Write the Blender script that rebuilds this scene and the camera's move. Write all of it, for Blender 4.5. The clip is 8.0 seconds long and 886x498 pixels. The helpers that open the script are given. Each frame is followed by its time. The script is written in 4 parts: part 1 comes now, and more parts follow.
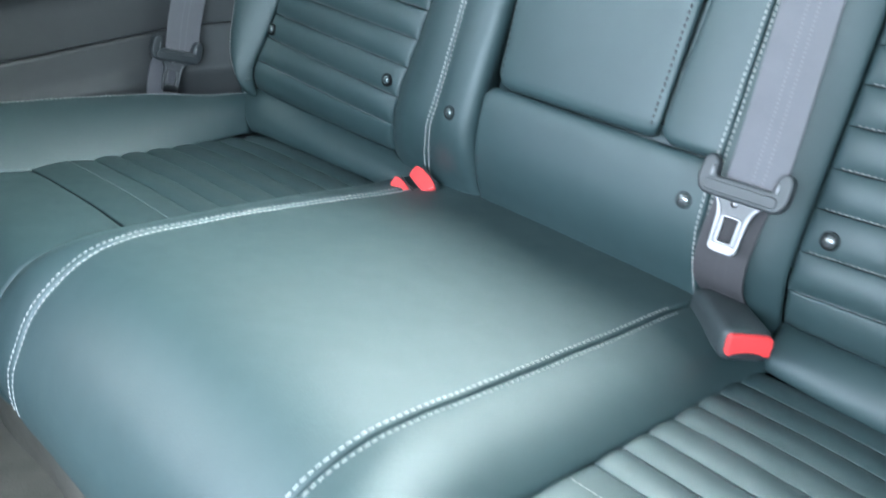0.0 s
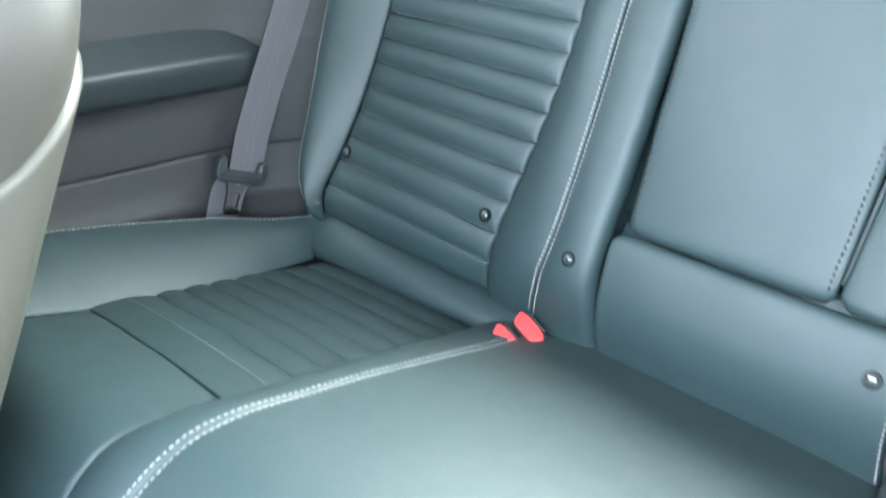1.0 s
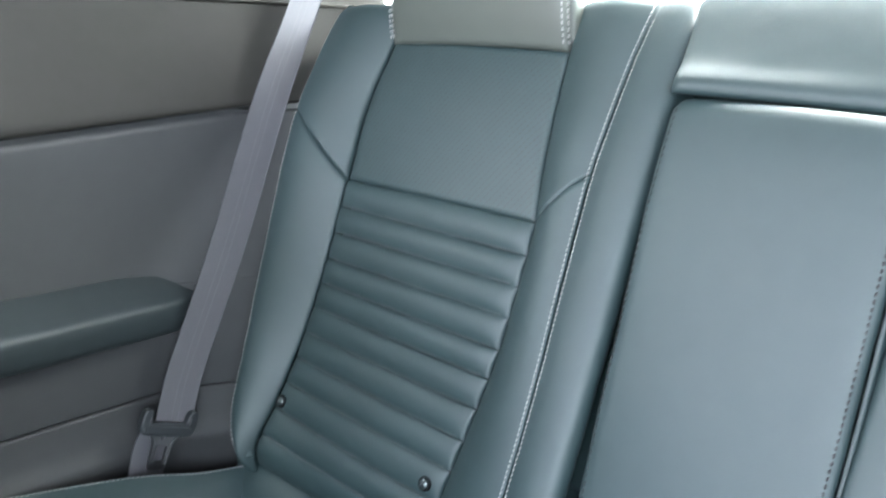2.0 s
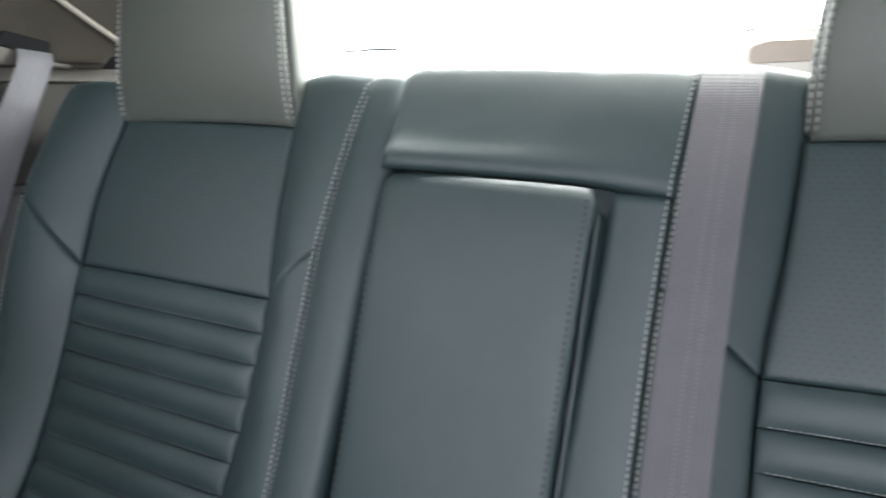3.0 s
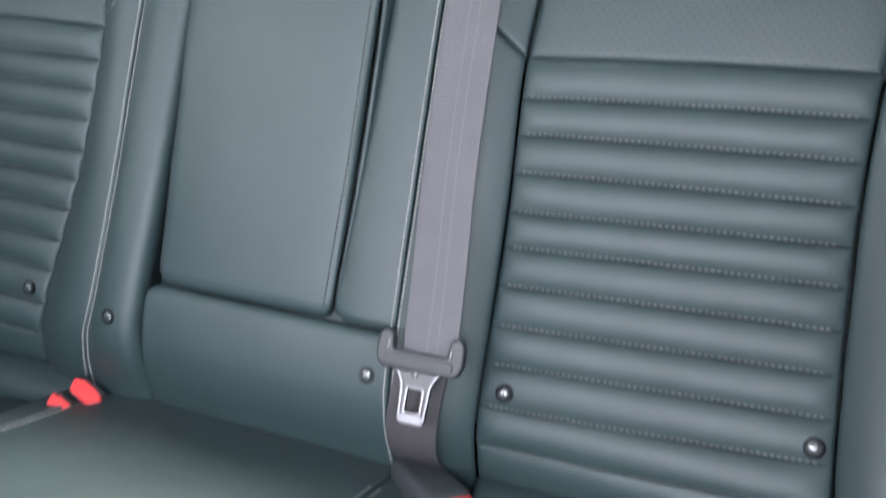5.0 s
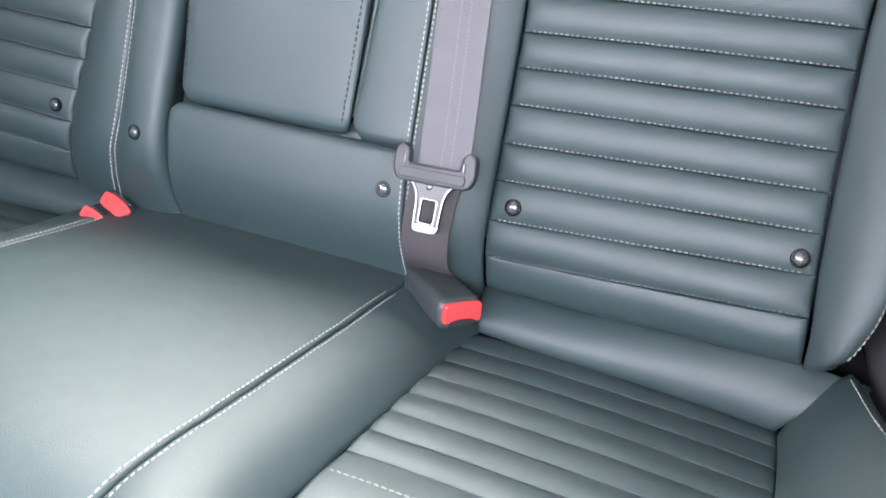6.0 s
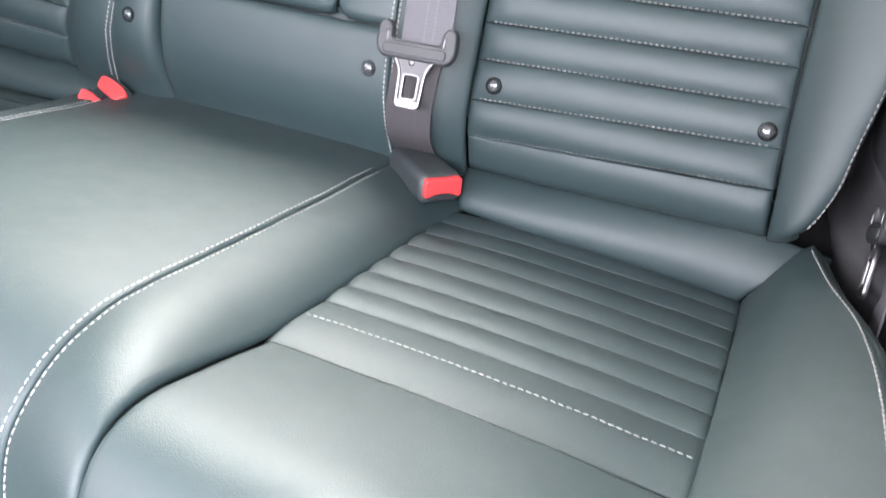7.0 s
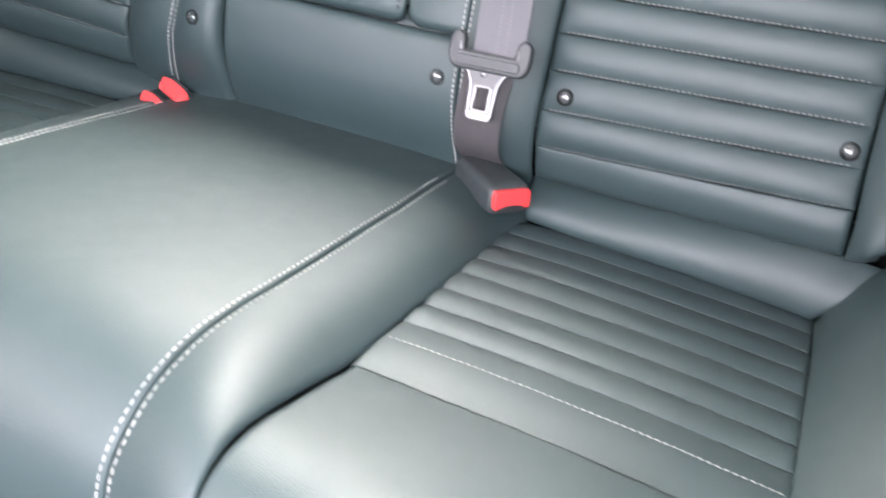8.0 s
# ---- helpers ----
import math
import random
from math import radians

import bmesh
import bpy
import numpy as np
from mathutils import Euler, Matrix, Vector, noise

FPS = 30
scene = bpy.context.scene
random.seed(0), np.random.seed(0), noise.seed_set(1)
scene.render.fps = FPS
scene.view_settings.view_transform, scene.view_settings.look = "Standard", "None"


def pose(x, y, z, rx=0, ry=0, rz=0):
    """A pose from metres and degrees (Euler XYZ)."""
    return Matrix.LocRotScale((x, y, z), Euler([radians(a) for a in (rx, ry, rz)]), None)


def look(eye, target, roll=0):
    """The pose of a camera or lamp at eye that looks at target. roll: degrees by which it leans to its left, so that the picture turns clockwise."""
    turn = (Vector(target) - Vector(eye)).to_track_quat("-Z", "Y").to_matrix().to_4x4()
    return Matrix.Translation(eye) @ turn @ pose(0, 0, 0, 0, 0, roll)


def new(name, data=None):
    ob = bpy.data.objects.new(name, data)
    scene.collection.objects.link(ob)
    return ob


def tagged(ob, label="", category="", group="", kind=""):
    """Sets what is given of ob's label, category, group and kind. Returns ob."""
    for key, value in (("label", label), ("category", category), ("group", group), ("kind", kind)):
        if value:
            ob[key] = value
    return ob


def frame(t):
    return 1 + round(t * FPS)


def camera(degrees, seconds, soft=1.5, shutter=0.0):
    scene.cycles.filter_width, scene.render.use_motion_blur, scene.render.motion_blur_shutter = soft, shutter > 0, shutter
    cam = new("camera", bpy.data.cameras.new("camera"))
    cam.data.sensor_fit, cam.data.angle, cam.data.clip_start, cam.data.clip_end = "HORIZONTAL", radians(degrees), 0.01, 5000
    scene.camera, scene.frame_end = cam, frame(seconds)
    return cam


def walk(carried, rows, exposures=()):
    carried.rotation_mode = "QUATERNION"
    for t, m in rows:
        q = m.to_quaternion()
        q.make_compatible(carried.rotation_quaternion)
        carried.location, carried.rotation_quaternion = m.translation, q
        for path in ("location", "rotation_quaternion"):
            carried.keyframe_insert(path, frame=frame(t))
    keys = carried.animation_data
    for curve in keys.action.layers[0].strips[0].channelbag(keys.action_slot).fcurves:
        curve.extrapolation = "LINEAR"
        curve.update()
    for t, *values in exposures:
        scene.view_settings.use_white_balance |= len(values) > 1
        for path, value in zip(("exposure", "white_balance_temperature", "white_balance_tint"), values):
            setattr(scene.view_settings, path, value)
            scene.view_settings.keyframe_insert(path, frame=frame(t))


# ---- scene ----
cam = camera(55.9, 8.0, soft=1.6, shutter=0.4)
PATH = [
    (0, (0.46, -0.591, 0.72), (-0.783, 0.605, -0.292), -0.1),
    (0.5, (0.371, -0.596, 0.716), (-0.905, 0.648, -0.192), 0.3),
    (1, (0.287, -0.603, 0.738), (-0.991, 0.686, -0.102), 1.4),
    (1.5, (0.242, -0.57, 0.795), (-1.065, 0.783, 0.119), 2.1),
    (1.7, (0.243, -0.55, 0.812), (-1.092, 0.823, 0.238), 1.8),
    (2.8, (0.303, -0.503, 0.861), (-0.771, 1.141, 0.479), 0.0),
    (3, (0.322, -0.482, 0.86), (-0.658, 1.22, 0.48), -0.1),
    (3.5, (0.376, -0.474, 0.861), (-0.436, 1.315, 0.487), -0.1),
    (4, (0.411, -0.501, 0.852), (-0.306, 1.325, 0.465), -0.1),
    (4.2, (0.427, -0.514, 0.839), (-0.291, 1.308, 0.435), -0.3),
    (5.3, (0.446, -0.589, 0.73), (-0.247, 1.1, -0.086), 1.9),
    (5.5, (0.448, -0.6, 0.731), (-0.229, 1.057, -0.161), 2.0),
    (6, (0.458, -0.613, 0.729), (-0.204, 0.989, -0.269), 2.4),
    (6.5, (0.473, -0.631, 0.719), (-0.202, 0.931, -0.332), 2.4),
    (7, (0.506, -0.648, 0.7), (-0.145, 0.867, -0.432), 2.7),
    (7.5, (0.504, -0.647, 0.696), (-0.13, 0.83, -0.494), 2.8),
    (8, (0.456, -0.647, 0.726), (-0.219, 0.814, -0.461), 2.5),
]
walk(cam, [(t, look(eye, target, roll)) for t, eye, target, roll in PATH],
     exposures=[(0, 2.52, 5330, -6), (0.5, 2.76, 5430, -4), (1.0, 2.88, 5560, -2), (1.5, 2.99, 5680, 1), (1.9, 2.55, 5730, 2), (2.6, 1.76, 6030, 4), (2.8, 1.60, 6080, 5), (3.0, 1.20, 6130, 5), (3.4, 0.50, 6080, 4), (4.2, 0.36, 5980, 4),
                (4.6, 1.03, 5980, 6), (5.1, 2.23, 6030, 9), (5.5, 2.55, 6080, 10), (7.0, 2.66, 6280, 12), (8.0, 2.66, 6380, 13)])


# The sky outside, daylight coming in through the glass and the open doors, and added side fill
world = bpy.data.worlds.new("sky")
scene.world = world
world.use_nodes = True
wn = world.node_tree
sky = wn.nodes.new("ShaderNodeTexSky")
sky.sky_type, sky.sun_disc = "NISHITA", False
sky.sun_elevation, sky.sun_rotation = radians(52), radians(205)
sky.air_density, sky.dust_density = 1.0, 3.0
wn.links.new(sky.outputs[0], wn.nodes["Background"].inputs[0])
wn.nodes["Background"].inputs[1].default_value = 0.08
sun_data = bpy.data.lights.new("sun", "SUN")
sun_data.energy, sun_data.angle, sun_data.color = 1.5, radians(10), (1.0, 0.96, 0.9)
sun = new("sun", sun_data)
sun.matrix_world = look((-1.0, -2.4, 3.4), (0, 0, 0))


def opening_light(name, eye, target, sx, sy, watts, color):
    d = bpy.data.lights.new(name, "AREA")
    d.shape, d.size, d.size_y, d.energy, d.color = "RECTANGLE", sx, sy, watts, color
    ob = new(name, d)
    ob.matrix_world = look(eye, target)
    return ob


opening_light("windscreen_daylight", (0, -1.48, 1.02), (0, -0.3, 0.55), 1.3, 0.42, 7.8, (1.0, 0.92, 1.0))
opening_light("door_window_daylight", (-0.84, -1.0, 0.96), (0.2, -0.5, 0.4), 1.0, 0.40, 2.9, (1.0, 0.80, 0.60))
opening_light("door_daylight", (0.84, -0.95, 0.90), (-0.1, -0.2, 0.45), 1.0, 0.42, 11.0, (0.98, 0.97, 1.0))
rear = opening_light("rear_window_daylight", (0.06, 0.69, 1.03), (0.06, 0.69 - 0.51, 1.03 - 0.86), 0.90, 0.84, 34.0, (1.0, 0.95, 0.87))
rear.data.spread = radians(120)  # the deep reveal of shelf, roof and pillars
# Unseen lamps added at both sides to fill the seats with light.
opening_light("side_fill", (-0.73, -0.62, 1.08), (-0.1, -0.05, 0.35), 0.50, 0.24, 1.25, (0.95, 0.98, 1.0))
opening_light("side_fill", (0.73, -0.62, 1.08), (0.1, -0.05, 0.35), 0.50, 0.24, 0.35, (1.0, 0.98, 0.96))

# ---- materials ----


def material(name, base, rough=0.5, metal=0.0, spec=0.5, vary=0.15, vary_scale=9.0, grain=0.0, grain_scale=900.0,
             kind="VORONOI", rough_vary=0.08, coat=0.0, second=None, sheen=0.0):
    """A surface with slow blotches of colour and gloss, and a fine relief."""
    m = bpy.data.materials.new(name)
    m.use_nodes = True
    n, l = m.node_tree.nodes, m.node_tree.links
    b = n["Principled BSDF"]
    b.inputs["Metallic"].default_value, b.inputs["Specular IOR Level"].default_value = metal, spec
    b.inputs["Coat Weight"].default_value, b.inputs["Sheen Weight"].default_value = coat, sheen
    co = n.new("ShaderNodeTexCoord")
    slow = n.new("ShaderNodeTexNoise")
    slow.inputs["Scale"].default_value, slow.inputs["Detail"].default_value = vary_scale, 5
    l.new(co.outputs["Object"], slow.inputs["Vector"])
    mix = n.new("ShaderNodeMix")
    mix.data_type = "RGBA"
    dark = second or tuple(c * (1 - vary) for c in base)
    light = base if second else tuple(min(1, c * (1 + vary)) for c in base)
    mix.inputs["A"].default_value, mix.inputs["B"].default_value = (*dark, 1), (*light, 1)
    l.new(slow.outputs["Fac"], mix.inputs["Factor"])
    l.new(mix.outputs["Result"], b.inputs["Base Color"])
    ramp = n.new("ShaderNodeMapRange")
    ramp.inputs["To Min"].default_value, ramp.inputs["To Max"].default_value = rough - rough_vary, rough + rough_vary
    mid = n.new("ShaderNodeTexNoise")
    mid.inputs["Scale"].default_value, mid.inputs["Detail"].default_value = vary_scale * 6, 4
    l.new(co.outputs["Object"], mid.inputs["Vector"])
    l.new(mid.outputs["Fac"], ramp.inputs["Value"])
    l.new(ramp.outputs["Result"], b.inputs["Roughness"])
    if grain:
        tex = n.new("ShaderNodeTexVoronoi" if kind == "VORONOI" else "ShaderNodeTexNoise")
        tex.inputs["Scale"].default_value = grain_scale
        l.new(co.outputs["Object"], tex.inputs["Vector"])
        bump = n.new("ShaderNodeBump")
        bump.inputs["Strength"].default_value, bump.inputs["Distance"].default_value = grain, 0.0006
        l.new(tex.outputs[0], bump.inputs["Height"])
        soft = n.new("ShaderNodeBump")
        soft.inputs["Strength"].default_value, soft.inputs["Distance"].default_value = 0.25, 0.004
        l.new(slow.outputs["Fac"], soft.inputs["Height"])
        l.new(soft.outputs["Normal"], bump.inputs["Normal"])
        l.new(bump.outputs["Normal"], b.inputs["Normal"])
    return m


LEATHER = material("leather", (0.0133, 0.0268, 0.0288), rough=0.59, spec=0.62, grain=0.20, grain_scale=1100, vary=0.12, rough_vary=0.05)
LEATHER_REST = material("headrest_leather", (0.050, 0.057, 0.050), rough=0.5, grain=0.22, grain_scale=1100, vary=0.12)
FRONT_LEATHER = material("front_seat_leather", (0.025, 0.0228, 0.0180), rough=0.62, grain=0.2, grain_scale=1100, vary=0.1)
THREAD = material("thread", (0.22, 0.22, 0.215), rough=0.8, vary=0.15, vary_scale=200)
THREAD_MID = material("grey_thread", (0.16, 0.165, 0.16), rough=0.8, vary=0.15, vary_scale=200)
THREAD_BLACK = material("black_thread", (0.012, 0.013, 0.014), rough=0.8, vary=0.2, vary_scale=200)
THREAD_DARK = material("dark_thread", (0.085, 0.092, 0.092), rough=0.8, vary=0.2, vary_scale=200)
PLASTIC = material("black_plastic", (0.035, 0.036, 0.038), rough=0.5, grain=0.3, grain_scale=1500, vary=0.15)
GLOSSY = material("glossy_black_plastic", (0.02, 0.02, 0.022), rough=0.16, rough_vary=0.04)
SILL = material("sill_trim", (0.022, 0.021, 0.019), rough=0.85, spec=0.18, grain=0.25, grain_scale=1300, vary=0.1)
# Slightly darker copy of the seat leather: the armrest's shade put into its colour.
SHADED_LEATHER = material("shaded_armrest_leather", (0.018, 0.024, 0.026), rough=0.56, spec=0.5, grain=0.3, grain_scale=1100, vary=0.12)
CAP_DULL = material("dull_button_cap", (0.050, 0.062, 0.064), rough=0.24, metal=0.5, vary=0.1, vary_scale=80)
CAP = material("button_cap", (0.16, 0.17, 0.175), rough=0.20, metal=0.8, vary=0.1, vary_scale=80)
FRONT_PANEL = material("front_seat_panel", (0.046, 0.044, 0.036), rough=0.52, grain=0.2, grain_scale=1100, vary=0.1)
BUCKLE = material("buckle_plastic", (0.021, 0.026, 0.028), rough=0.45, grain=0.3, grain_scale=1500, vary=0.12)
RED = material("red_plastic", (0.49, 0.034, 0.036), rough=0.4, vary=0.08, rough_vary=0.05)
CHROME = material("bright_steel", (0.125, 0.125, 0.13), rough=0.34, metal=1.0, vary=0.06, vary_scale=60, rough_vary=0.08)
GRIP = material("grip_plastic", (0.020, 0.023, 0.026), rough=0.5, grain=0.3, grain_scale=1500, vary=0.12)
STEEL = material("darkened_steel", (0.055, 0.056, 0.06), rough=0.5, metal=0.15, vary=0.2, vary_scale=60)
TRIM = material("soft_trim", (0.032, 0.033, 0.0345), rough=0.66, spec=0.35, grain=0.3, grain_scale=1300, vary=0.1)
TRIM_LIGHT = material("pillar_trim", (0.024, 0.021, 0.017), rough=0.9, spec=0.12, grain=0.25, grain_scale=1300, vary=0.08)
LIT_PILLAR_EDGE = material("lit_pillar_edge", (0.16, 0.145, 0.125), rough=0.6, spec=0.3, vary=0.08)
LIT_SILL_EDGE = material("lit_sill_edge", (0.062, 0.057, 0.050), rough=0.7, spec=0.25, vary=0.08)
RUBBER = material("black_rubber", (0.006, 0.006, 0.0065), rough=0.9, spec=0.08, vary=0.1)
CARPET = material("carpet", (0.085, 0.077, 0.064), rough=0.95, grain=1.0, grain_scale=420, kind="NOISE", vary=0.35, vary_scale=30)
HEADLINER = material("headliner", (0.20, 0.19, 0.175), rough=0.95, grain=0.5, grain_scale=700, kind="NOISE", vary=0.06)
SHELF = material("shelf_felt", (0.12, 0.12, 0.12), rough=0.95, grain=0.6, grain_scale=600, kind="NOISE", vary=0.1)
PAINT = material("dark_body_paint", (0.03, 0.032, 0.035), rough=0.35, coat=0.5)
LAMP_LENS = material("lamp_lens", (0.30, 0.24, 0.20), rough=0.4, vary=0.1)
LAMP_HOUSING = material("lamp_housing", (0.66, 0.62, 0.58), rough=0.5, vary=0.1)
GROUND = material("concrete", (0.42, 0.41, 0.39), rough=0.9, vary=0.2, vary_scale=2.0, grain=0.5, grain_scale=60, kind="NOISE")


def perforated():
    """Leather with rows of pin holes, staggered."""
    m = LEATHER.copy()
    m.name = "perforated_leather"
    n, l = m.node_tree.nodes, m.node_tree.links
    b = n["Principled BSDF"]
    uv = n.new("ShaderNodeUVMap")
    uv.uv_map = "metres"
    sep = n.new("ShaderNodeSeparateXYZ")
    l.new(uv.outputs[0], sep.inputs[0])

    def op(kind, a, c=None):
        q = n.new("ShaderNodeMath")
        q.operation = kind
        for i, v in enumerate((a, c)):
            if v is None:
                continue
            if isinstance(v, (int, float)):
                q.inputs[i].default_value = v
            else:
                l.new(v, q.inputs[i])
        return q.outputs[0]

    def grid(dx, dy):
        fx = op("SUBTRACT", op("FRACT", op("ADD", op("MULTIPLY", sep.outputs[0], 1 / 0.0076), dx)), 0.5)
        fy = op("SUBTRACT", op("FRACT", op("ADD", op("MULTIPLY", sep.outputs[1], 1 / 0.0092), dy)), 0.5)
        fx, fy = op("MULTIPLY", fx, 0.0076), op("MULTIPLY", fy, 0.0092)
        return op("SQRT", op("ADD", op("MULTIPLY", fx, fx), op("MULTIPLY", fy, fy)))

    d = op("MINIMUM", grid(0, 0), grid(0.5, 0.5))
    hole = op("LESS_THAN", d, 0.00085)
    old = b.inputs["Base Color"].links[0].from_socket
    mix = n.new("ShaderNodeMix")
    mix.data_type = "RGBA"
    mix.inputs["B"].default_value = (0.006, 0.006, 0.006, 1)
    l.new(hole, mix.inputs["Factor"])
    l.new(old, mix.inputs["A"])
    l.new(mix.outputs["Result"], b.inputs["Base Color"])
    return m


def webbing(name, color, ribs=0.5):
    """Woven belt webbing: fine cross ribs and lengthwise lines."""
    m = material(name, color, rough=0.75, vary=0.1, vary_scale=40)
    n, l = m.node_tree.nodes, m.node_tree.links
    uv = n.new("ShaderNodeUVMap")
    uv.uv_map = "metres"
    heights = []
    for direction, scale in (("Y", 230), ("X", 210)):
        w = n.new("ShaderNodeTexWave")
        w.bands_direction = direction
        w.inputs["Scale"].default_value = scale
        w.inputs["Distortion"].default_value = 0.6
        l.new(uv.outputs[0], w.inputs["Vector"])
        heights.append(w.outputs["Fac"])
    add = n.new("ShaderNodeMath")
    l.new(heights[0], add.inputs[0]), l.new(heights[1], add.inputs[1])
    bump = n.new("ShaderNodeBump")
    sep = n.new("ShaderNodeSeparateXYZ")
    l.new(uv.outputs[0], sep.inputs[0])

    def op(kind, a, c):
        q = n.new("ShaderNodeMath")
        q.operation = kind
        for i, v in enumerate((a, c)):
            if isinstance(v, (int, float)):
                q.inputs[i].default_value = v
            else:
                l.new(v, q.inputs[i])
        return q.outputs[0]
    lines = [op("COMPARE", sep.outputs[0], x) for x in (0.0215, 0.0300)]
    for o in lines:
        o.node.inputs[2].default_value = 0.0007
    dots = op("GREATER_THAN", op("FRACT", op("MULTIPLY", sep.outputs[1], 1 / 0.0034), 0.0), 0.45)
    mask = op("MULTIPLY", op("MULTIPLY", op("MAXIMUM", lines[0], lines[1]), dots), 0.28)
    b = n["Principled BSDF"]
    mix = n.new("ShaderNodeMix")
    mix.data_type = "RGBA"
    l.new(mask, mix.inputs["Factor"])
    l.new(b.inputs["Base Color"].links[0].from_socket, mix.inputs["A"])
    mix.inputs["B"].default_value = (*[min(1, c * 2.2) for c in color], 1)
    l.new(mix.outputs["Result"], b.inputs["Base Color"])
    bump.inputs["Strength"].default_value, bump.inputs["Distance"].default_value = ribs, 0.0006
    l.new(add.outputs[0], bump.inputs["Height"])
    l.new(bump.outputs["Normal"], n["Principled BSDF"].inputs["Normal"])
    return m


PERFORATED = perforated()
WEBBING, WEBBING_SHADED = webbing("belt_webbing", (0.082, 0.080, 0.090)), webbing("shaded_webbing", (0.028, 0.026, 0.029), 0.15)

glass = bpy.data.materials.new("window_glass")
glass.use_nodes = True
gb = glass.node_tree.nodes["Principled BSDF"]
gb.inputs["Transmission Weight"].default_value, gb.inputs["Roughness"].default_value, gb.inputs["IOR"].default_value = 1.0, 0.0, 1.02
gb.inputs["Base Color"].default_value = (0.93, 0.96, 0.95, 1)

# ---- building helpers ----
TILT, SEAT_Z = radians(25), 0.40
TS, TC = math.sin(TILT), math.cos(TILT)
OUT = Vector((0, -TC, TS))
UP = Vector((0, 0, 1))


def bw(x, u, w):
    """A place on the backrest: across, up along it, and proud of it."""
    return Vector((x, u * TS - w * TC, SEAT_Z + u * TC + w * TS))


def thing(name, label, category, at=(0, 0, 0), group="", kind=""):
    ob = tagged(new(name), label, category, group, kind)
    ob.location = at
    return ob


def root_place(parent):
    p = Vector((0, 0, 0))
    while parent is not None:
        p += parent.location
        parent = parent.parent
    return p


def mesh_part(name, verts, faces, mat, parent, label="", uvs=None, smooth=True):
    me = bpy.data.meshes.new(name)
    base = root_place(parent)
    me.from_pydata([tuple(Vector(v) - base) for v in verts], [], faces)
    me.materials.append(mat)
    if uvs is not None:
        layer = me.uv_layers.new(name="metres")
        for lp in me.loops:
            layer.data[lp.index].uv = uvs[lp.vertex_index]
    me.polygons.foreach_set("use_smooth", [smooth] * len(me.polygons))
    me.update()
    ob = new(name, me)
    ob.parent = parent
    return tagged(ob, label)


def part(name, bm, mat, parent, label="", smooth=True):
    base = root_place(parent)
    bmesh.ops.translate(bm, verts=bm.verts, vec=-base)
    me = bpy.data.meshes.new(name)
    bm.to_mesh(me)
    bm.free()
    me.materials.append(mat)
    me.polygons.foreach_set("use_smooth", [smooth] * len(me.polygons))
    ob = new(name, me)
    ob.parent = parent
    return tagged(ob, label)


def curve1(pairs):
    """A smooth function through (u, value) pairs."""
    us = [p[0] for p in pairs]
    vs = [p[1] for p in pairs]

    def f(u):
        if u <= us[0]:
            return vs[0]
        if u >= us[-1]:
            return vs[-1]
        i = max(k for k in range(len(us) - 1) if us[k] <= u)
        h = us[i + 1] - us[i]
        a = (u - us[i]) / h

        def slope(k):
            if k == 0 or k == len(us) - 1:
                j = 0 if k == 0 else len(us) - 2
                return (vs[j + 1] - vs[j]) / (us[j + 1] - us[j])
            return (vs[k + 1] - vs[k - 1]) / (us[k + 1] - us[k - 1])
        m0, m1 = slope(i) * h, slope(i + 1) * h
        return ((2 * a**3 - 3 * a**2 + 1) * vs[i] + (a**3 - 2 * a**2 + a) * m0
                + (-2 * a**3 + 3 * a**2) * vs[i + 1] + (a**3 - a**2) * m1)
    return f


def curve3(points):
    """A smooth curve through points, t from 0 to 1 by length."""
    ps = [Vector(p) for p in points]
    run = [0.0]
    for a, b in zip(ps, ps[1:]):
        run.append(run[-1] + (b - a).length)
    fs = [curve1([(r / run[-1], p[k]) for r, p in zip(run, ps)]) for k in range(3)]
    return lambda t: Vector([f(t) for f in fs])


def lerp(a, b, s):
    return a + (b - a) * s


def spread(n, edge):
    """Parameters from 0 to 1, crowded at both ends."""
    ends = [0, edge * 0.12, edge * 0.3, edge * 0.55, edge]
    mid = [edge + (1 - 2 * edge) * k / n for k in range(1, n)]
    return ends + mid + [1 - e for e in reversed(ends)]


def uneven(p):
    """How far the padding bulges or sinks at a place."""
    return 0.0009 * noise.noise(p * 13) + 0.0004 * noise.noise(p * 37)


